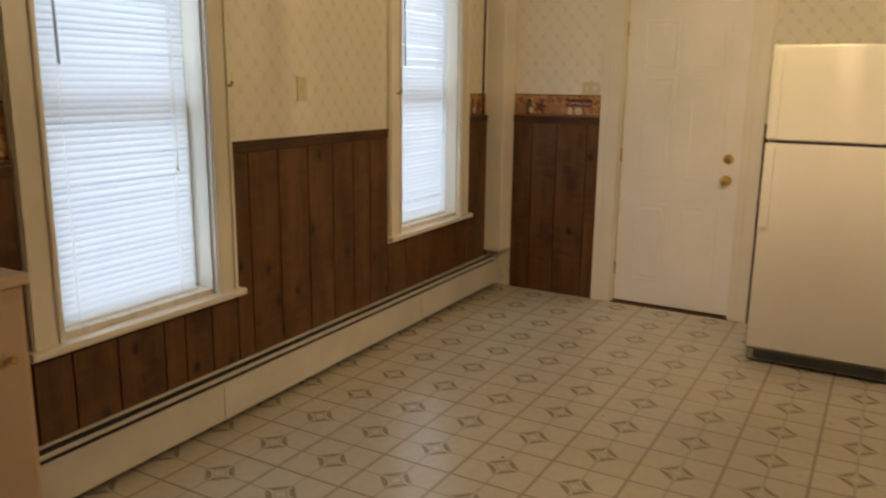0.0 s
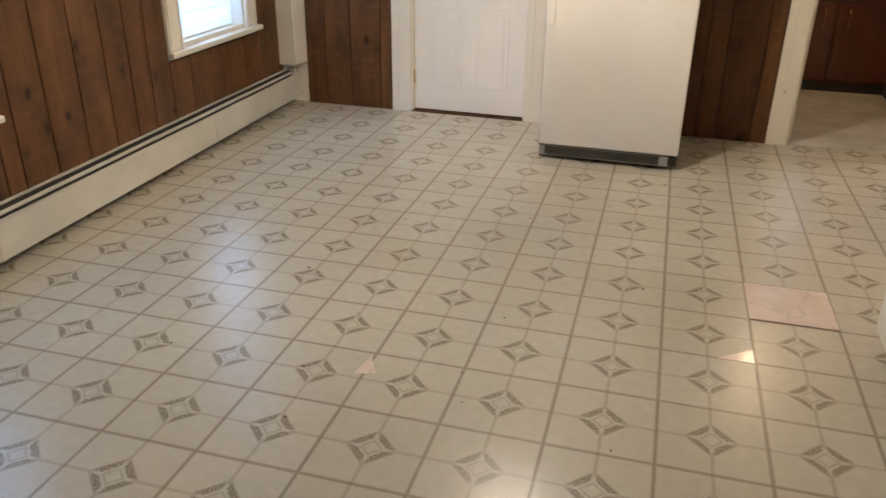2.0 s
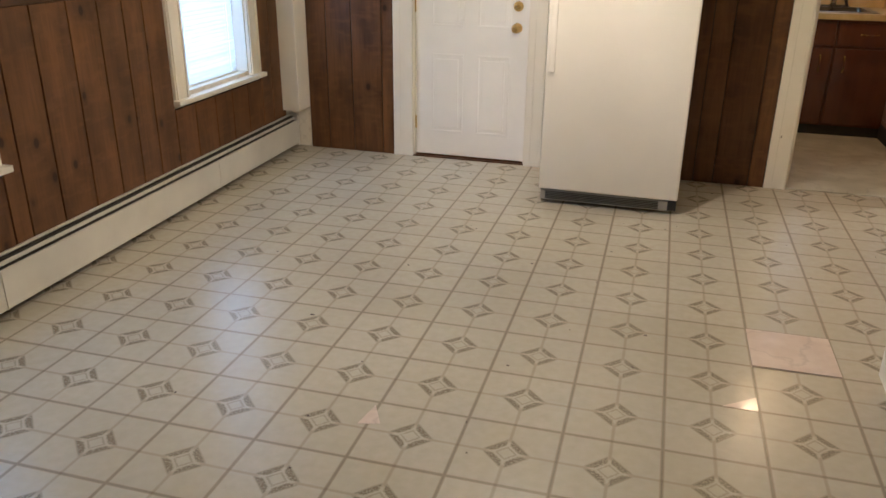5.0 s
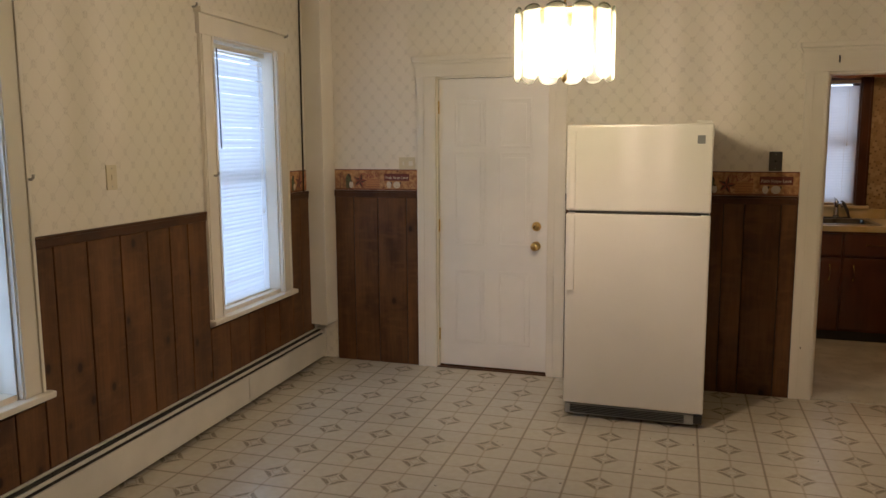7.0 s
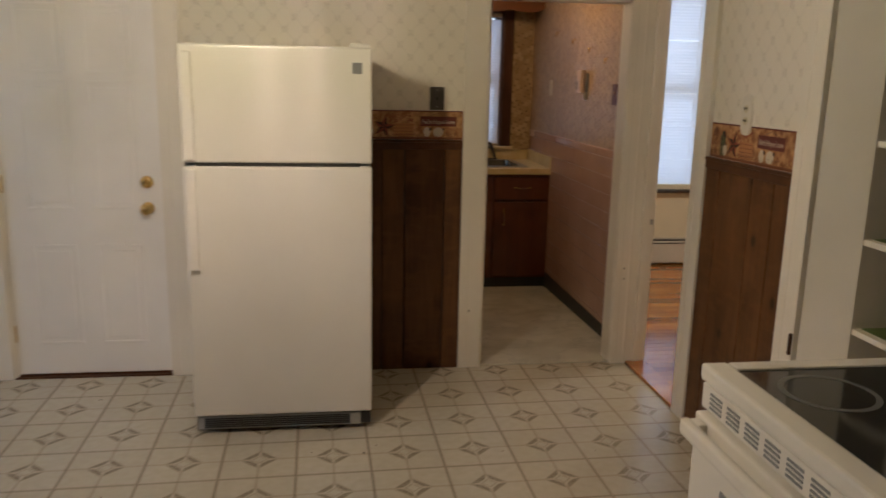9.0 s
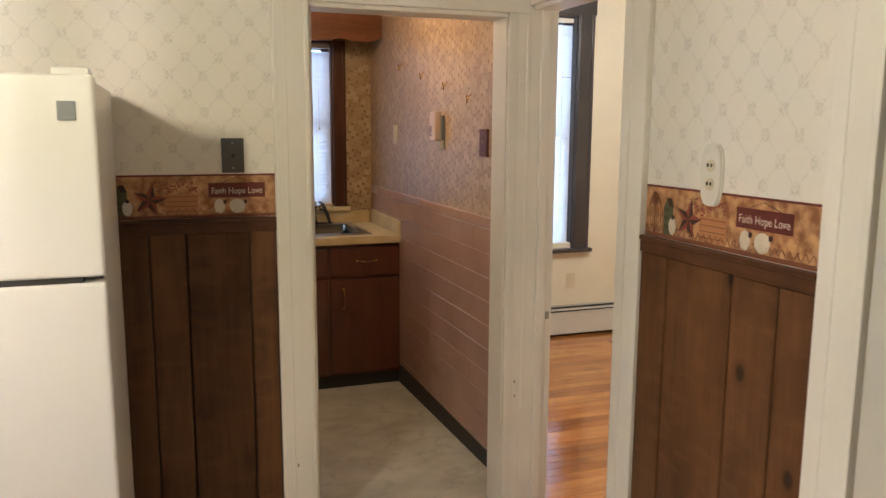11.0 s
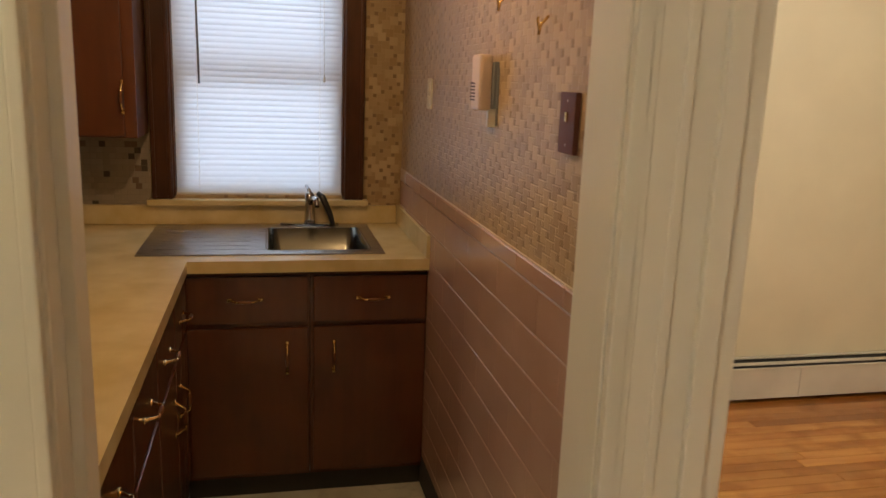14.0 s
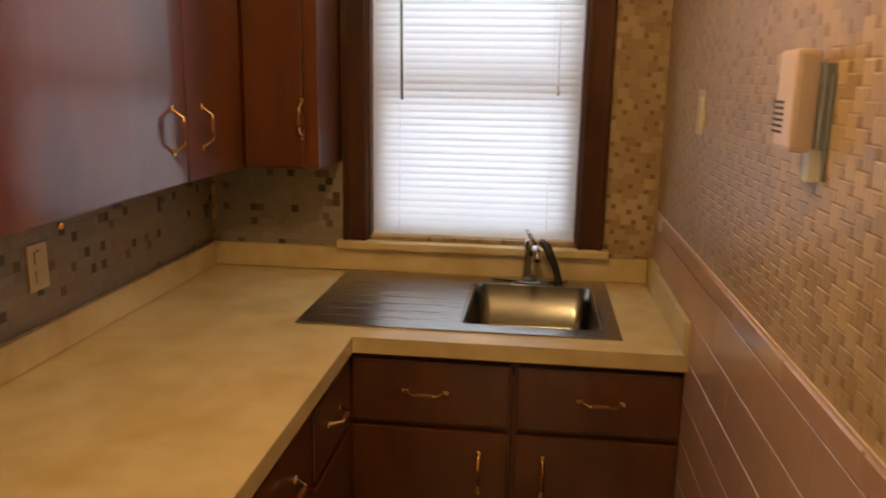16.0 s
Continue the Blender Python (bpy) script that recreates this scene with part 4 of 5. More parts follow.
window("window_3", KNORTH, 0.79, 1.55, 1.025, 2.15, True, 0.08, CASINGWOOD, "dark wood cased window over the sink with cream sill", sill_out=0.05, apron=False, side=0.085, head=False)
blind("window_blind", KNORTH, 0.80, 1.54, 1.03, 2.13, 0.04, "white mini blind, slats shut, over the sink", wand_u=0.905)
window("window_4", SNORTH, 2.56, 3.31, 0.68, 2.38, True, 0.08, DARKTRIM, "window with dark grey trim and sill", side=0.13)
blind("window_blind", SNORTH, 2.575, 3.295, 0.70, 2.36, 0.045, "white mini blind, slats shut, in dark trim")
for u, z in ((3.095, 1.46), (4.30, 2.32), (5.34, 2.29), (4.44, 1.42)):
    hook = part("curtain_hook", tube([(0, 0, 0), (0, -0.02, 0), (0, -0.03, 0.008), (0, -0.03, 0.02)], 0.006, 8), STEEL)
    hook.matrix_world = WESTF @ pose(u - 0.04, -0.02, z)
    tagged(hook, "small dark metal curtain holdback on window casing", "hook", "curtain hooks")


# ---- heaters ----
def heater(name, m, u0, u1, joints, label, h=0.245):
    b = holder(name, m, label, "heater", "baseboard heaters")
    part("back_plate", box((u0, -0.018, 0.04), (u1, -0.0145, h), 0.001), HEATER, b)
    part("top_lip", boxes([((u0, -0.030, h - 0.006), (u1, -0.012, h))], 0.002), HEATER, b)
    part("damper", boxes([((u0 + 0.01, -0.057, h - 0.034), (u1 - 0.01, -0.044, h - 0.020))], 0.002), HEATER, b)
    # Near-black filler behind the slots; their shade is put into its colour.
    part("dark_slot_filler", boxes([((u0 + 0.012, -0.066, 0.06), (u1 - 0.012, -0.019, h - 0.044)), ((u0 + 0.012, -0.043, h - 0.044), (u1 - 0.012, -0.019, h - 0.014))]), SHADOWGAP, b)
    edges = [u0, *joints, u1]
    for p, q in zip(edges, edges[1:]):
        part("front_cover", boxes([((p + 0.001, -0.074, 0.035), (q - 0.001, -0.070, h - 0.045)), ((p + 0.001, -0.078, h - 0.05), (q - 0.001, -0.066, h - 0.042))], 0.0015), HEATER, b)
    for p in (u0, u1):
        part("end_cap", box((p - 0.012, -0.078, 0.02), (p + 0.012, -0.0145, h + 0.002), 0.004), HEATER, b)
    for p in joints:
        part("joint_strip", box((p - 0.004, -0.0785, 0.035), (p + 0.004, -0.074, h - 0.045), 0.001), HEATER, b)
    return b


heater("baseboard_heater", WESTF, 1.6, 5.72, (2.9, 4.60), "long cream enamel baseboard heater under the windows")
heater("baseboard_heater", SNORTH, 2.2, 5.2, (3.9,), "long white baseboard heater along the side room wall")


# ---- refrigerator ----
def refrigerator():
    f = holder("refrigerator", pose(-0.095, 5.03, 0), "white top-freezer refrigerator with textured doors", "refrigerator")
    x0, x1 = -0.388, 0.392
    part("cabinet", box((x0 + 0.004, 0.075, 0.03), (x1 - 0.004, 0.70, 1.68), 0.006), FRIDGE, f)
    up = part("freezer_door", box((x0, 0.0, 1.213), (x1, 0.068, 1.692), 0.012, seg=3), FRIDGE, f)
    low = part("fridge_door", box((x0, 0.0, 0.088), (x1, 0.068, 1.198), 0.012, seg=3), FRIDGE, f)
    part("door_gasket", box((x0 + 0.01, 0.066, 0.1), (x1 - 0.01, 0.077, 1.68)), GREYPLASTIC, f)
    # Near-black strip that paints the shade in the gap between the doors.
    part("gap_strip", box((x0 + 0.05, 0.012, 1.197), (x1 - 0.05, 0.06, 1.214)), SHADOWGAP, f)
    for door, a, b in ((up, 1.225, 1.66), (low, 0.76, 1.19)):
        bm = boxes([((x0 + 0.02, -0.028, a), (x0 + 0.056, -0.016, b)), ((x0 + 0.024, -0.02, a + 0.004), (x0 + 0.052, 0.004, a + 0.05)), ((x0 + 0.024, -0.02, b - 0.05), (x0 + 0.052, 0.004, b - 0.004))], 0.006)
        part("handle", bm, FRIDGE, door, "long white moulded handle")
    part("badge", box((0.31, -0.004, 1.585), (0.35, 0.002, 1.63), 0.002), GREYPLASTIC, up, "small grey square badge")
    grille = part("kick_grille", box((x0 + 0.01, 0.012, 0.022), (x1 - 0.05, 0.03, 0.082), 0.004), GRILLE, f, "grey slotted base grille")
    for k in range(5):
        part("grille_slat", box((x0 + 0.04, 0.006, 0.032 + k * 0.0095), (x1 - 0.10, 0.013, 0.036 + k * 0.0095), 0.001), BLACK, grille)
    part("bottom_hinge", boxes([((x1 - 0.05, 0.004, 0.03), (x1 - 0.004, 0.05, 0.08))], 0.004), BLACK, f)
    part("top_hinge", box((x1 - 0.09, 0.01, 1.69), (x1 - 0.01, 0.12, 1.708), 0.005), FRIDGE, f)
    for x in (x0 + 0.06, x1 - 0.06):
        for y in (0.1, 0.62):
            part("foot", lathe([(0.02, 0.0), (0.02, 0.012), (0.012, 0.014), (0.012, 0.034)], 12, pose(x, y, 0.001)), BLACK, f)


refrigerator()


# ---- stove and hood ----
def stove():
    s = holder("electric_stove", pose(1.012, 2.99, 0.012), "white electric stove with black glass cooktop", "stove")
    w = 0.38
    part("body", box((0.03, -w + 0.003, 0.04), (0.66, w - 0.003, 0.86), 0.004), STOVE, s)
    top = part("cooktop_frame", boxes([((-0.005, -w, 0.868), (0.06, w, 0.908)), ((0.60, -w, 0.868), (0.68, w, 0.908)), ((0.06, -w, 0.868), (0.60, -w + 0.05, 0.908)), ((0.06, w - 0.05, 0.868), (0.60, w, 0.908))], 0.009), STOVE, s)
    part("glass_top", box((0.055, -w + 0.045, 0.87), (0.605, w - 0.045, 0.902), 0.002), COOKTOP, s, "black ceramic glass")
    for x, y, r in ((0.20, 0.19, 0.105), (0.20, -0.19, 0.085), (0.46, 0.19, 0.085), (0.46, -0.19, 0.105)):
        bm = bmesh.new()
        a = [[bm.verts.new((x + q * math.cos(t), y + q * math.sin(t), 0.9026)) for t in [k * math.tau / 40 for k in range(40)]] for q in (r, r - 0.014)]
        for k in range(40):
            bm.faces.new((a[0][k], a[0][(k + 1) % 40], a[1][(k + 1) % 40], a[1][k]))
        part("burner_ring", bm, RING, s, "grey burner ring")
    door = part("oven_door", box((-0.012, -w + 0.006, 0.235), (0.03, w - 0.006, 0.79), 0.008), STOVE, s)
    part("oven_window", box((-0.0145, -0.22, 0.40), (-0.008, 0.22, 0.66), 0.001), GREYPLASTIC, door, "dark oven window")
    bm = boxes([((-0.062, -w + 0.03, 0.745), (-0.038, w - 0.03, 0.785)), ((-0.04, -w + 0.03, 0.748), (-0.01, -w + 0.075, 0.782)), ((-0.04, w - 0.075, 0.748), (-0.01, w - 0.03, 0.782))], 0.009)
    part("oven_handle", bm, STOVE, door, "broad white handle")
    vent = part("vent_panel", box((0.002, -w + 0.006, 0.80), (0.03, w - 0.006, 0.862), 0.005), STOVE, s)
    for k in range(9):
        y = w - 0.05 - k * 0.08
        for j in range(4):
            part("vent_slot", box((-0.0005, y - 0.055, 0.812 + 0.011 * j), (0.004, y, 0.817 + 0.011 * j)), GREYPLASTIC, vent)
    part("drawer", box((-0.006, -w + 0.006, 0.06), (0.03, w - 0.006, 0.222), 0.006), STOVE, s)
    guard = part("backguard", box((0.66, -w, 0.86), (0.735, w, 1.10), 0.014, seg=3), STOVE, s)
    part("control_panel", box((0.656, -0.16, 0.97), (0.662, 0.16, 1.06), 0.001), BLACK, guard)
    for y in (-0.31, -0.23, 0.23, 0.31):
        part("control_knob", lathe([(0.02, 0), (0.02, 0.014), (0.014, 0.02)], 16, pose(0.66, y, 1.01, 0, -90, 0)), WHITEPLASTIC, guard)
    part("plinth", box((0.04, -w + 0.02, -0.012), (0.64, w - 0.02, 0.045)), BLACK, s)


stove()


def hood():
    h = holder("range_hood", pose(1.79, 2.99, 0), "white range hood on the wall over the stove", "range hood")
    outline = [(-0.0, 1.60), (-0.31, 1.60), (-0.31, 1.66), (-0.16, 1.80), (-0.0, 1.80)]
    part("shell", prism(outline, 0.80, pose(0, 0.42, 0)), STOVE, h)
    part("filter", box((-0.28, -0.3, 1.592), (-0.04, 0.3, 1.602), 0.002), GREYPLASTIC, h)
    part("switch", box((-0.314, -0.2, 1.62), (-0.309, -0.14, 1.64), 0.001), BLACK, h)


hood()


# ---- low cabinet by the first window ----
def side_cabinet():
    c = holder("low_cabinet", WESTF, "peach-cream painted low cabinet against the window wall", "cabinet")
    part("body", box((0.9, -0.30, 0.0), (1.90, -0.085, 0.90), 0.004), painted("peach_paint", (0.66, 0.47, 0.33), 0.45), c)
    part("top", box((0.89, -0.315, 0.90), (1.915, -0.04, 0.935), 0.006), painted("peach_top", (0.70, 0.52, 0.38), 0.4), c)
    for u in (0.92, 1.41):
        d = part("cabinet_door", box((u, -0.318, 0.08), (u + 0.47, -0.30, 0.86), 0.004), painted("peach_door", (0.66, 0.47, 0.33), 0.45), c)
        part("knob", lathe([(0.006, 0), (0.006, 0.012), (0.014, 0.018), (0.012, 0.026)], 12, pose(u + 0.42, -0.318, 0.7, 90)), BRASS, d)


side_cabinet()


# ---- chandelier ----
def chandelier():
    x, y, z = LAMP_AT
    c = holder("chandelier", pose(x, y, 0), "round chandelier of overlapping clear arched glass panels, lit", "chandelier")
    R, n = 0.198, 12
    bm = bmesh.new()
    w, h = 0.088, 0.292
    outline = [(w / 2 * math.cos(t), (h - 0.026 if math.sin(t) > 0 else 0.026) + 0.026 * math.sin(t)) for t in [radians(q) for q in (0, 30, 55, 75, 90, 105, 125, 150, 180, 180.1, 210, 235, 255, 270, 285, 305, 330, 359.9)]]
    panel = mesh_of("glass_panel", prism(outline, 0.005), LAMPGLASS)
    for k in range(n):
        p = part("glass_panel", panel, LAMPGLASS, c)
        r = R
        a = k * math.tau / n
        p.matrix_basis = pose(r * math.cos(a), r * math.sin(a), 1.85, 0, 0, math.degrees(a) + 90)
    edge = mesh_of("glass_edge", tube([(x, -0.0025, z) for x, z in outline + outline[:1]], 0.0034, 6), EDGEGLASS)
    for k in range(n):
        a = k * math.tau / n
        e = part("panel_edge", edge, EDGEGLASS, c)
        e.matrix_basis = pose((R + 0.001) * math.cos(a), (R + 0.001) * math.sin(a), 1.85, 0, 0, math.degrees(a) + 90)
    part("top_ring", lathe([(0.185, 2.115), (0.192, 2.115), (0.192, 2.125), (0.185, 2.125)], 28), BRASS, c)
    for k in range(4):
        a = k * math.tau / 4 + 0.4
        part("spoke", tube([(0, 0, 2.12), (0.19 * math.cos(a), 0.19 * math.sin(a), 2.12)], 0.004, 6), BRASS, c)
    part("stem", tube([(0, 0, 1.90), (0, 0, 2.25)], 0.005, 8), BRASS, c)
    part("finial", lathe([(0.004, 1.845), (0.014, 1.86), (0.008, 1.875), (0.018, 1.89), (0.008, 1.91)], 12), BRASS, c, "small brass finial")
    for k in range(3):
        a = k * math.tau / 3
        bx, by = 0.022 * math.cos(a), 0.022 * math.sin(a)
        part("socket", lathe([(0.012, 2.06), (0.014, 2.07), (0.014, 2.10), (0.008, 2.12)], 10, pose(bx, by, 0)), WHITEPLASTIC, c)
        part("bulb", lathe([(0.003, 1.905), (0.009, 1.915), (0.013, 1.95), (0.013, 2.02), (0.009, 2.06)], 12, pose(bx, by, 0)), BULB, c, "glowing bulb")
    bm = bmesh.new()
    for k in range(12):
        zz = 2.25 + k * 0.036
        pts = [(0.009 * math.cos(t) if k % 2 else 0, 0 if k % 2 else 0.009 * math.cos(t), zz + 0.022 + 0.022 * math.sin(t)) for t in [q * math.tau / 10 for q in range(11)]]
        tube(pts, 0.0022, 5, bm)
    part("chain", bm, BRASS, c)
    part("canopy", lathe([(0.012, HIGH - 0.05), (0.05, HIGH - 0.03), (0.065, HIGH - 0.004), (0.065, HIGH)], 20), BRASS, c)


chandelier()


def dome_light(at, name, label):
    c = holder(name, pose(*at), label, "ceiling light")
    part("base", lathe([(0.10, 0.0), (0.11, -0.012), (0.10, -0.02)], 24), WHITEPLASTIC, c)
    d = part("dome", lathe([(0.02, -0.085), (0.06, -0.08), (0.095, -0.055), (0.105, -0.02)], 24), DOME, c)


dome_light((1.15, 6.9, 2.5), "ceiling_light", "small round glowing ceiling light in the kitchen")
# Out-of-view dome added to go with the side room fill.
dome_light((3.3, 6.4, 2.6), "ceiling_light", "added round glowing dome, out of view, in the side room")


# ---- plates, switches, sockets ----
def plate(m, u, z, w, h, mat, label, kind_of, bits=(), bit_mat=None, depth=0.006, y=0.0):
    p = holder(kind_of, m @ pose(u, y, z), label, kind_of.replace("_", " "))
    part("cover_plate", box((-w / 2, -depth, -h / 2), (w / 2, 0.0, h / 2), 0.002), mat, p)
    for (a, b, c, d) in bits:
        part("toggle" if kind_of == "light_switch" else "socket_face", box((a - c / 2, -depth - 0.004, b - d / 2), (a + c / 2, -depth + 0.001, b + d / 2), 0.0015), bit_mat or mat, p)
    for zz in (-h * 0.36, h * 0.36):
        part("screw", lathe([(0.003, 0), (0.002, 0.0012)], 8, pose(0, -depth, zz, 90)), STEEL, p)
    return p


plate(NORTH, -1.735, 1.455, 0.12, 0.085, IVORY, "ivory double switch plate beside the door", "light_switch", ((-0.025, 0, 0.012, 0.026), (0.03, 0, 0.032, 0.032)), WHITEPLASTIC)
plate(NORTH, 0.665, 1.475, 0.075, 0.118, PLATEGREY, "dark grey metal cable plate on wallpaper", "wall_plate", ((0, 0.0, 0.014, 0.014),), BLACK)
plate(WESTF, 3.57, 1.446, 0.07, 0.115, IVORY, "ivory switch plate between the windows", "light_switch", ((0, 0, 0.01, 0.024),), IVORY)
plate(KEAST, -6.30, 1.505, 0.085, 0.125, BROWNPLATE, "dark brown switch plate on mosaic wallcovering", "light_switch", ((0, 0.012, 0.01, 0.02),), BRASS, 0.012)
plate(KEAST, -7.76, 1.53, 0.075, 0.115, IVORY, "ivory outlet plate near the sink", "wall_outlet", ((0, 0.024, 0.03, 0.03), (0, -0.024, 0.03, 0.03)), IVORY)
plate(KWEST, 7.35, 1.14, 0.075, 0.115, IVORY, "ivory outlet plate under the wall cabinets", "wall_outlet", ((0, 0.024, 0.03, 0.03), (0, -0.024, 0.03, 0.03)), IVORY)
plate(SNORTH, 3.31, 0.43, 0.075, 0.115, IVORY, "ivory outlet plate under the side room window", "wall_outlet", ((0, 0.024, 0.03, 0.03), (0, -0.024, 0.03, 0.03)), IVORY)


def oval_outlet():
    p = holder("wall_outlet", EAST @ pose(-4.695, 0, 1.455), "oversized rounded ivory outlet plate over the border", "wall outlet")
    pts = []
    for k in range(28):
        a = k * math.tau / 28
        pts.append((0.043 * math.copysign(abs(math.cos(a)) ** 0.55, math.cos(a)), 0.082 * math.copysign(abs(math.sin(a)) ** 0.75, math.sin(a))))
    bm = prism(pts, 0.009)
    bmesh.ops.bevel(bm, geom=[e for e in bm.edges if all(v.co.y < -0.008 for v in e.verts)], offset=0.004, segments=2, affect="EDGES")
    part("cover_plate", bm, WHITEPLASTIC, p)
    for z in (0.024, -0.024):
        s = part("socket_face", prism(oval(0, z, 0.017, 0.016), 0.011), IVORY, p)
        part("slot", boxes([((-0.008, -0.0148, z - 0.003), (-0.006, -0.0105, z + 0.006)), ((0.006, -0.0148, z - 0.003), (0.008, -0.0105, z + 0.006))]), BLACK, s)


oval_outlet()


# ---- kitchen ----
def pull(parent, m):
    """A brass bail pull with a wooden grip; local x along it, -y away from the door."""
    p = part("handle", tube([(-0.055, 0, 0), (-0.05, -0.008, 0), (-0.034, -0.032, 0), (0.034, -0.032, 0), (0.05, -0.008, 0), (0.055, 0, 0)], [0.006, 0.0042, 0.0038, 0.0038, 0.0042, 0.006], 8), BRASS, parent, "brass bail pull")
    p.matrix_basis = m
    g = part("grip", tube([(-0.024, -0.032, 0), (-0.012, -0.0325, 0), (0.012, -0.0325, 0), (0.024, -0.032, 0)], [0.0045, 0.0065, 0.0065, 0.0045], 8), VALANCE, p)
    for x in (-0.056, 0.056):
        part("rosette", boxes([((x - 0.010, -0.004, -0.006), (x + 0.010, 0.0, 0.006))], 0.002), BRASS, p)
    return p


def base_cabinets():
    front = pose(0, 7.665, 0)
    for a, b, names in ((0.895, 1.355, 1), (1.355, 1.812, -1)):
        c = holder("base_cabinet", front, "dark varnished wood sink cabinet with drawer and door", "cabinet", "kitchen base cabinets")
        part("body", box((a + 0.001, 0.0, 0.03), (b - 0.001, 0.70, 0.735), 0.001), CABINET, c)
        part("front_rail", box((a + 0.001, 0.0, 0.735), (b - 0.001, 0.018, 0.862), 0.001), CABINET, c)
        # Toe kick in shadow-gap near-black: the recess shade is put into the colour.
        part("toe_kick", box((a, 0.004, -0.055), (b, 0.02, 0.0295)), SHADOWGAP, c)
        d = part("drawer_front", box((a + 0.012, -0.018, 0.665), (b - 0.008, -0.0, 0.845), 0.004), CABINET, c)
        pull(d, pose((a + b) / 2 + (-0.01 if names > 0 else 0.01), -0.018, 0.757))
        e = part("cabinet_door", box((a + 0.012, -0.018, 0.05), (b - 0.008, -0.0, 0.645), 0.004), CABINET, c)
        pull(e, pose(1.268 if names > 0 else 1.445, -0.018, 0.525, 0, 90, 0))
    side = pose(0.89, 0, 0, 0, 0, 90)
    for a, b, h in ((5.98, 6.48, 6.40), (6.48, 6.87, 6.56), (6.87, 7.27, 7.20), (7.27, 7.64, 7.345)):
        c = holder("base_cabinet", side, "dark varnished wood base cabinet with drawer and door", "cabinet", "kitchen base cabinets")
        part("body", box((a + 0.001, 0.0, 0.03), (b - 0.001, 0.66, 0.862), 0.001), CABINET, c)
        # Near-black here too, painting the shade under the cabinet.
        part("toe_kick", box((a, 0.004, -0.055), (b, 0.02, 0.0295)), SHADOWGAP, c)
        d = part("drawer_front", box((a + 0.01, -0.018, 0.665), (b - 0.01, -0.0, 0.845), 0.004), CABINET, c)
        pull(d, pose((a + b) / 2, -0.018, 0.757))
        e = part("cabinet_door", box((a + 0.01, -0.018, 0.05), (b - 0.01, -0.0, 0.645), 0.004), CABINET, c)
        pull(e, pose(h, -0.018, 0.50, 0, 90, 0))


base_cabinets()


def worktop():
    w = holder("worktop", pose(0, 0, 0), "cream laminate L-shaped worktop with backsplash lip", "countertop")
    for lo, hi in (((0.202, 5.95, 0.865), (0.915, 7.63, 0.91)), ((0.202, 7.63, 0.865), (0.74, 8.383, 0.91)), ((0.74, 7.63, 0.865), (1.812, 7.735, 0.91)), ((1.63, 7.735, 0.865), (1.812, 8.31, 0.91)), ((0.74, 8.31, 0.865), (1.812, 8.383, 0.91)), ((0.74, 7.735, 0.865), (1.19, 8.31, 0.905))):
        part("slab", box(lo, hi), LAMINATE, w)
    part("backsplash", boxes([((0.202, 8.362, 0.912), (1.792, 8.383, 0.997))], 0.003), LAMINATE, w)
    part("backsplash", boxes([((0.202, 5.95, 0.912), (0.222, 8.36, 0.997))], 0.003), LAMINATE, w)
    part("backsplash", boxes([((1.793, 7.63, 0.912), (1.812, 8.383, 1.0))], 0.003), LAMINATE, w)


worktop()


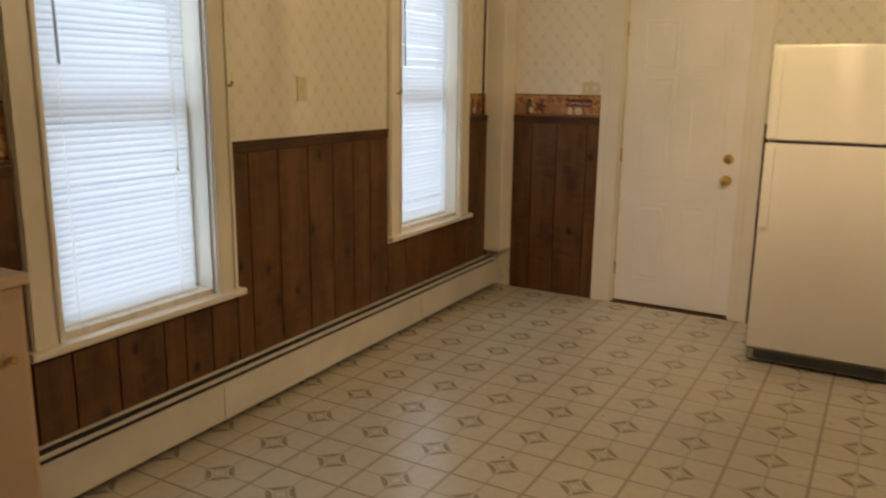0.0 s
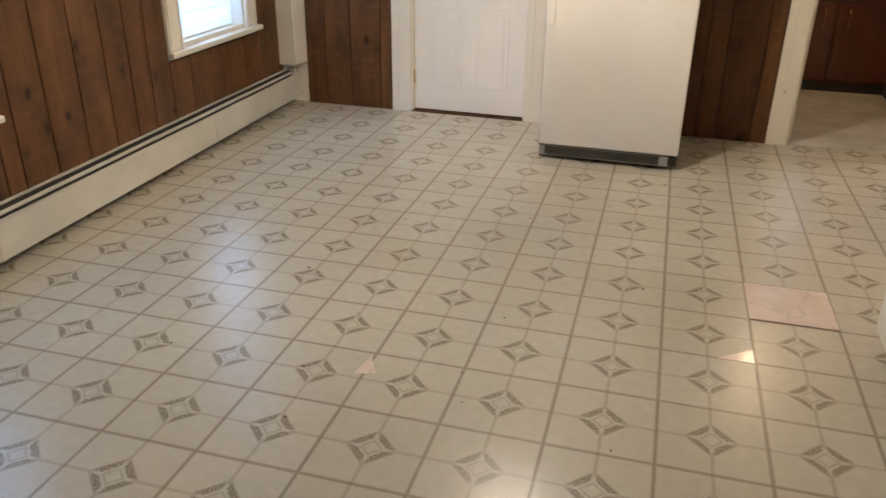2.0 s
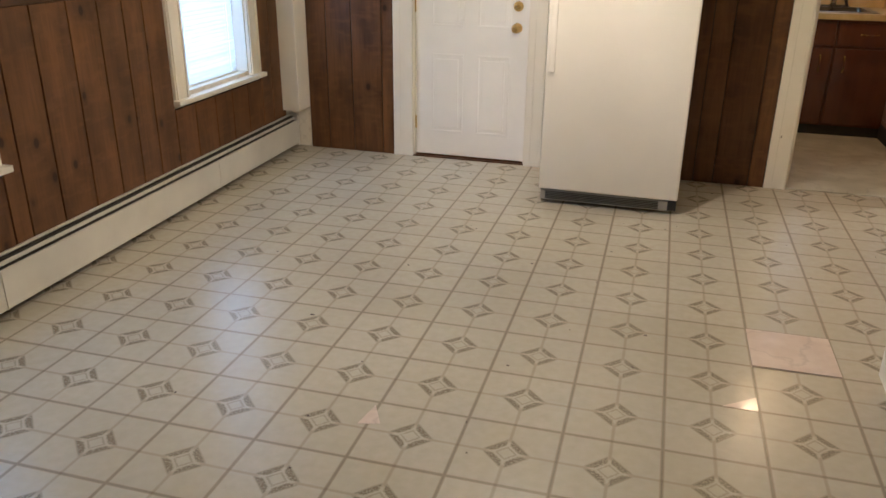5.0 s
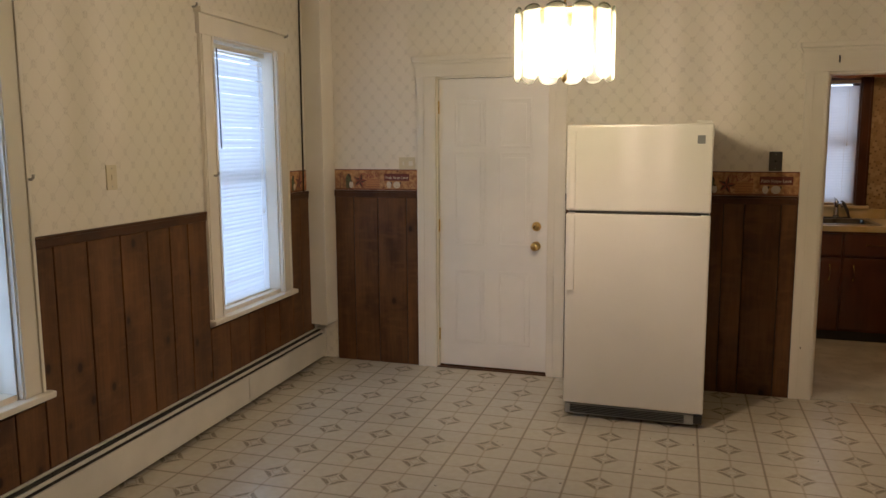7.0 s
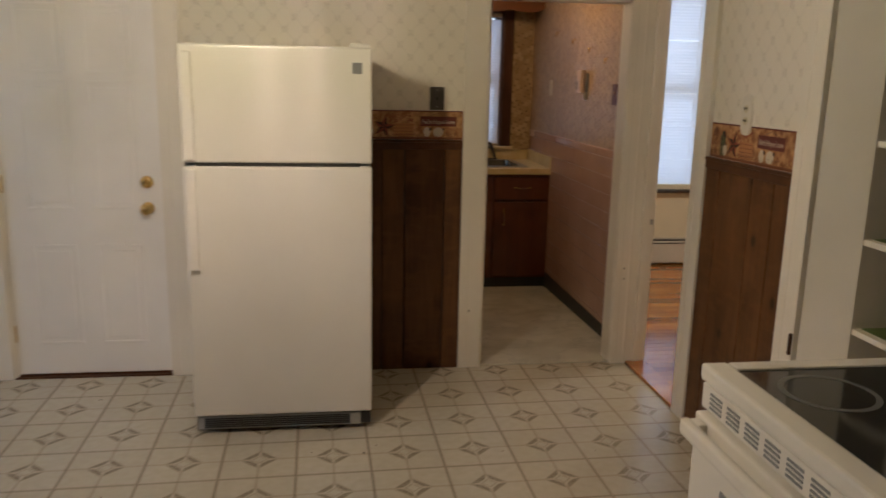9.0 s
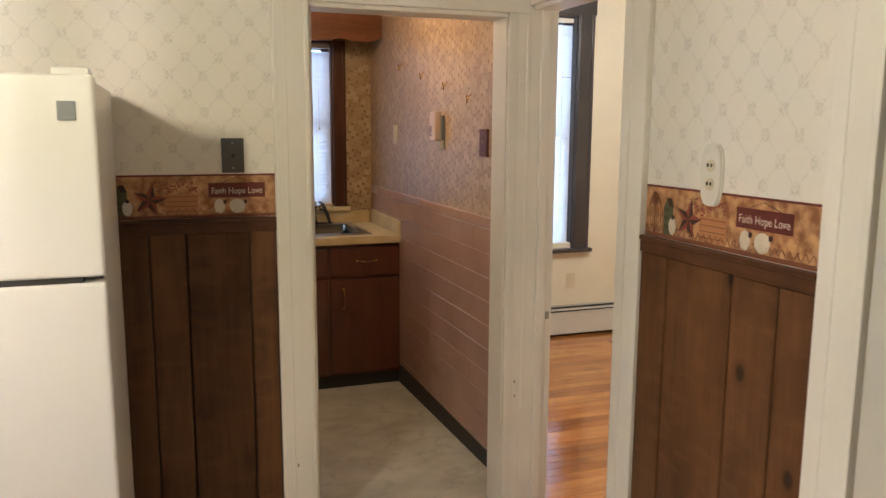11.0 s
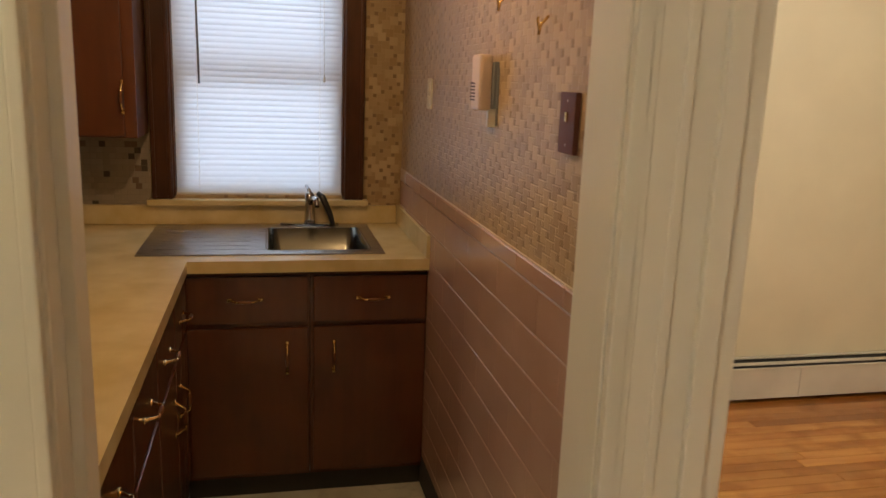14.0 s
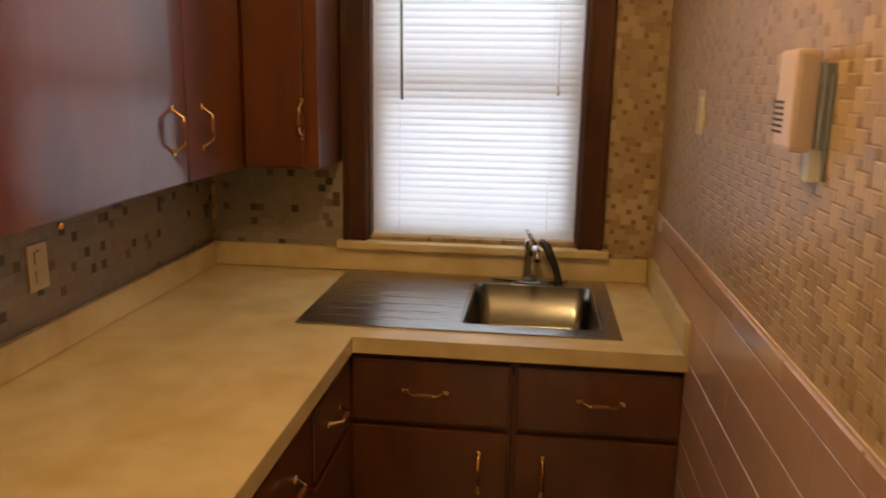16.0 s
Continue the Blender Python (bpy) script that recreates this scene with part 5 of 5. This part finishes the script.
def sink():
    s = holder("kitchen_sink", pose(0, 0, 0), "stainless steel sink with drainboard set in the worktop", "sink")
    x0, x1, y0, y1, z = 0.725, 1.648, 7.72, 8.33, 0.916
    bx0, bx1, by0, by1 = 1.20, 1.595, 7.785, 8.245
    part("rim", boxes([((x0, y0, 0.911), (bx0, y1, z)), ((bx1, y0, 0.911), (x1, y1, z)), ((bx0, y0, 0.911), (bx1, by0, z)), ((bx0, by1, 0.911), (bx1, y1, z))], 0.001), STEEL, s)
    bm = bmesh.new()

    def loop(inset, zz, r):
        pts = []
        for cx, cy, a0 in ((bx1 - inset - r, by1 - inset - r, 0), (bx0 + inset + r, by1 - inset - r, 90), (bx0 + inset + r, by0 + inset + r, 180), (bx1 - inset - r, by0 + inset + r, 270)):
            for k in range(5):
                a = radians(a0 + k * 22.5)
                pts.append(bm.verts.new((cx + r * math.cos(a), cy + r * math.sin(a), zz)))
        return pts

    rings = [loop(-0.008, 0.9165, 0.04), loop(0.004, 0.914, 0.045), loop(0.012, 0.78, 0.05), loop(0.04, 0.75, 0.05)]
    for a, b in zip(rings, rings[1:]):
        for k in range(20):
            bm.faces.new((a[k], b[k], b[(k + 1) % 20], a[(k + 1) % 20])).smooth = True
    bm.faces.new(rings[-1][::-1])
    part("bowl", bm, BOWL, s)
    part("drain", lathe([(0.04, 0.752), (0.038, 0.755), (0.02, 0.753)], 16, pose(1.4, 8.02, 0)), CHROME, s)
    for k in range(6):
        part("drain_ridge", box((0.78, 7.80 + k * 0.075, z - 0.001), (1.13, 7.812 + k * 0.075, z + 0.0015), 0.001), STEEL, s)
    f = holder("kitchen_faucet", pose(1.385, 8.285, 0.916), "chrome single-lever faucet with black spray head", "faucet")
    part("deck_plate", prism(oval(0, 0, 0.13, 0.028, 24), 0.014, pose(0, 0, 0, -90, 0, 0) @ pose(0, 0, 0)), CHROME, f)
    part("body", lathe([(0.026, 0.0), (0.024, 0.02), (0.02, 0.09), (0.022, 0.13), (0.012, 0.145)], 16, pose(0, 0, 0.012)), CHROME, f)
    part("spout", tube([(0.0, 0.0, 0.10), (0.012, -0.05, 0.135), (0.02, -0.11, 0.14), (0.024, -0.15, 0.115)], [0.014, 0.012, 0.012, 0.011], 10), CHROME, f)
    part("lever", tube([(0, 0, 0.15), (-0.004, 0.012, 0.165), (-0.015, 0.03, 0.18)], [0.011, 0.008, 0.006], 8), CHROME, f)
    part("sprayer", tube([(0.035, -0.005, 0.15), (0.055, -0.02, 0.135), (0.085, -0.03, 0.07), (0.10, -0.03, 0.02), (0.10, -0.03, 0.006)], [0.011, 0.015, 0.013, 0.011, 0.016], 10), BLACK, f, "black pull-out spray head")


sink()


def wall_cabinets():
    side = pose(0.44, 0, 0, 0, 0, 90)
    c = holder("wall_cabinet", side, "glossy varnished wood wall cabinet with two doors", "cabinet", "kitchen wall cabinets")
    part("body", box((6.62, 0.0, 1.308), (8.06, 0.236, 2.3), 0.002), CABINET, c)
    for a, b, h in ((6.73, 7.655, 7.575), (7.661, 8.055, 7.755)):
        d = part("cabinet_door", box((a, -0.018, 1.315), (b, 0.0, 2.29), 0.004), CABINET, c)
        pull(d, pose(h, -0.018, 1.46, 0, 90, 0))
    part("door_catch", lathe([(0.006, 0), (0.007, 0.01), (0.003, 0.014)], 8, pose(7.08, -0.01, 1.308, 180)), BRASS, c)
    n = holder("wall_cabinet", pose(0, 8.08, 0), "narrow varnished wood wall cabinet beside the window", "cabinet", "kitchen wall cabinets")
    part("body", box((0.442, 0.0, 1.312), (0.70, 0.30, 2.3), 0.002), CABINET, n)
    d = part("cabinet_door", box((0.462, -0.018, 1.318), (0.655, 0.0, 2.29), 0.004), CABINET, n)
    pull(d, pose(0.652, -0.018, 1.472, 0, 90, 0))


wall_cabinets()


def valance():
    v = holder("window_valance", pose(0, 8.08, 0), "scalloped varnished wood valance over the sink window", "valance")
    pts = [(0.70, 2.5), (0.70, 2.15)]
    for k in range(1, 40):
        x = 0.70 + (1.812 - 0.70) * k / 40
        pts.append((x, 2.15 - 0.022 * abs(math.sin(k * math.pi / 10)) - 0.012))
    pts += [(1.812, 2.15), (1.812, 2.5)]
    part("board", prism(pts, 0.018), VALANCE, v)


valance()
tagged(part("backsplash_mosaic", box((0.222, 8.380, 0.998), (0.70, 8.3845, 1.312)), MOSAIC_G), "grey mosaic backsplash with dark square accents", "backsplash", kind="structure")


def chime():
    c = holder("door_chime", KEAST @ pose(-6.905, 0, 1.58), "peach plastic wall chime with slotted grille on mosaic wall", "chime")
    part("base", box((-0.045, -0.014, -0.07), (0.06, 0.0, 0.055), 0.002), GREYPLASTIC, c)
    body = part("body", box((-0.045, -0.05, -0.075), (0.045, -0.014, 0.075), 0.008), painted("peach_plastic", (0.70, 0.52, 0.40), 0.35), c)
    for k in range(6):
        part("grille_slot", box((-0.045, -0.0515, -0.05 + k * 0.009), (0.0, -0.0495, -0.046 + k * 0.009)), B_DARK, body)
    part("lower_tab", box((0.02, -0.02, -0.12), (0.045, -0.0, -0.07), 0.003), WHITEPLASTIC, c)
    part("mount_strip", box((0.061, -0.006, -0.115), (0.068, 0.0, 0.04), 0.002), GREYPLASTIC, c)


chime()
for y, z in ((7.61, 1.93), (7.19, 1.855), (6.81, 1.785), (6.48, 1.71)):
    h = holder("cup_hook", KEAST @ pose(-y, 0, z), "small brass hook on the mosaic wall", "hook", "brass hooks")
    part("shank", tube([(0, 0, 0.02), (0, -0.018, 0.0), (0, -0.022, -0.022)], 0.0035, 6), BRASS, h)
    part("prong", tube([(0, -0.02, -0.02), (0.014, -0.03, 0.006), (0.02, -0.032, 0.014)], 0.003, 6), BRASS, h)


def pink_tiles():
    back = tagged(part("tile_wainscot", box((-8.38, -0.004, 0.075), (-5.92, 0, 1.172)), GROUT), "pink glazed tile wainscot with pale joints", "tiles", kind="structure")
    back.matrix_world = KEAST
    w, h = 0.325, 0.1119
    mesh = mesh_of("tile", box((0.0015, -0.0085, 0.0015), (w - 0.0015, -0.004, h - 0.0015), 0.0015, seg=1), CERAMIC)
    cap = mesh_of("cap_tile", box((0.0015, -0.011, 0.0015), (w - 0.0015, -0.004, 0.05), 0.004, seg=1), CERAMIC)
    half_mesh = mesh_of("tile", box((0.0015, -0.0085, 0.0015), (w / 2 - 0.0015, -0.004, h - 0.0015), 0.0015, seg=1), CERAMIC)
    half_cap = mesh_of("cap_tile", box((0.0015, -0.011, 0.0015), (w / 2 - 0.0015, -0.004, 0.05), 0.004, seg=1), CERAMIC)
    for r in range(11):
        n = 8
        for k in range(n):
            u = -5.925 - w * (k + 1) - (0.0 if r % 2 else w * 0.5) + w * 0.5
            if u < -8.37:
                continue
            if u + w > -5.915:
                t = part("tile" if r < 10 else "cap_tile", half_mesh if r < 10 else half_cap, CERAMIC, back)
                t.location = (u, 0, r * h + 0.001)
                continue
            t = part("tile" if r < 10 else "cap_tile", mesh if r < 10 else cap, CERAMIC, back)
            t.location = (u, 0, r * h + 0.001)
    skirt = boxes([((-8.38, -0.012, 0.006), (-5.92, 0.0, 0.075))])
    for v in skirt.verts:
        if v.co.z < 0.05:
            v.co.z -= SAG * (-v.co.x - 5.83)
    b = tagged(part("baseboard", skirt, SHADOWGAP), "black vinyl cove base", "baseboard", kind="structure")
    b.matrix_world = KEAST


pink_tiles()


# ---- floor pieces ----
def tile_floor():
    m = pose(0.614, 3.425, 0, 0, 0, 1.4)
    base = holder("floor", m, "cream vinyl floor tiles with grey diamond print", "floor", kind="structure")
    mesh = mesh_of("tile", boxes([((0.0004, 0.0004, -0.012), (TILE - 0.0004, TILE - 0.0004, 0.0))]), VINYL)
    pink = mesh_of("tile", boxes([((0.0004, 0.0004, -0.012), (TILE - 0.0004, TILE - 0.0004, 0.0005))]), PINKTILE)
    rnd = random.Random(5)
    far = bmesh.new()
    for i in range(-11, 5):
        for j in range(-17, 8):
            if j < -8 or (i < -10 and j < 0):
                box((i * TILE + 0.0004, j * TILE + 0.0004, -0.012), ((i + 1) * TILE - 0.0004, (j + 1) * TILE - 0.0004, 0.0), 0, far)
                continue
            odd = (i, j) == (0, 0)
            t = part("tile", pink if odd else mesh, VINYL, base, "plain pink replacement tile" if odd else "")
            t.location = (i * TILE, j * TILE, 0.004 if odd else rnd.uniform(-0.0006, 0.0))
            t.rotation_euler.x = -0.013 if odd else 0.0
    f = part("floor_far_part", far, VINYL, base)
    f["kind"] = "stuff"
    chip = part("bare_patch", prism([(-0.115, 0), (0, 0), (0, 0.085)], 0.001, pose(-0.004, -TILE - 0.002, 0.0008, -90, 0, 0)), PINKTILE, base, "bare triangular chip")
    chip = part("bare_patch", prism([(-0.02, 0), (0.05, 0.02), (0.0, 0.115)], 0.001, pose(-4 * TILE - 0.01, -2.45 * TILE, 0.0008, -90, 0, 0)), PINKTILE, base, "bare triangular chip")
    crumbs = bmesh.new()
    for k in range(46):
        x, y, r = rnd.uniform(-2.6, 0.9), rnd.uniform(-2.0, 2.2), rnd.uniform(0.003, 0.008)
        box((x, y, 0), (x + r * rnd.uniform(0.6, 2.2), y + r, 0.002), 0, crumbs)
    dirt = part("crumbs", crumbs, B_DARK, base)
    dirt["kind"] = "stuff"


tile_floor()


def strip_floor():
    base = tagged(part("floor_side_room", box((1.86, 4.4, -0.05), (5.4, 8.3, 0.0)), SHADOWGAP), "honey coloured strip wood floor", "floor", kind="structure")
    w, rnd, k = 0.066, random.Random(9), 0
    rest = bmesh.new()
    y = 4.6
    while y < 8.16:
        x = 1.87 - rnd.random() * 0.6
        while x < 5.3:
            l = rnd.uniform(1.6, 3.0)
            a, b = max(x, 1.865), min(x + l, 5.3)
            if b - a > 0.05:
                lo, hi = (a + 0.0008, y + 0.0008, 0.0), (b - 0.0008, y + w - 0.0008, 0.012)
                if y > 4.9 and a < 4.7:
                    part("plank", box(lo, hi), OAK, base)
                else:
                    box(lo, hi, 0, rest)
            x += l
        y += w
    r = part("far_planks", rest, OAK, base)
    r["kind"] = "stuff"


strip_floor()
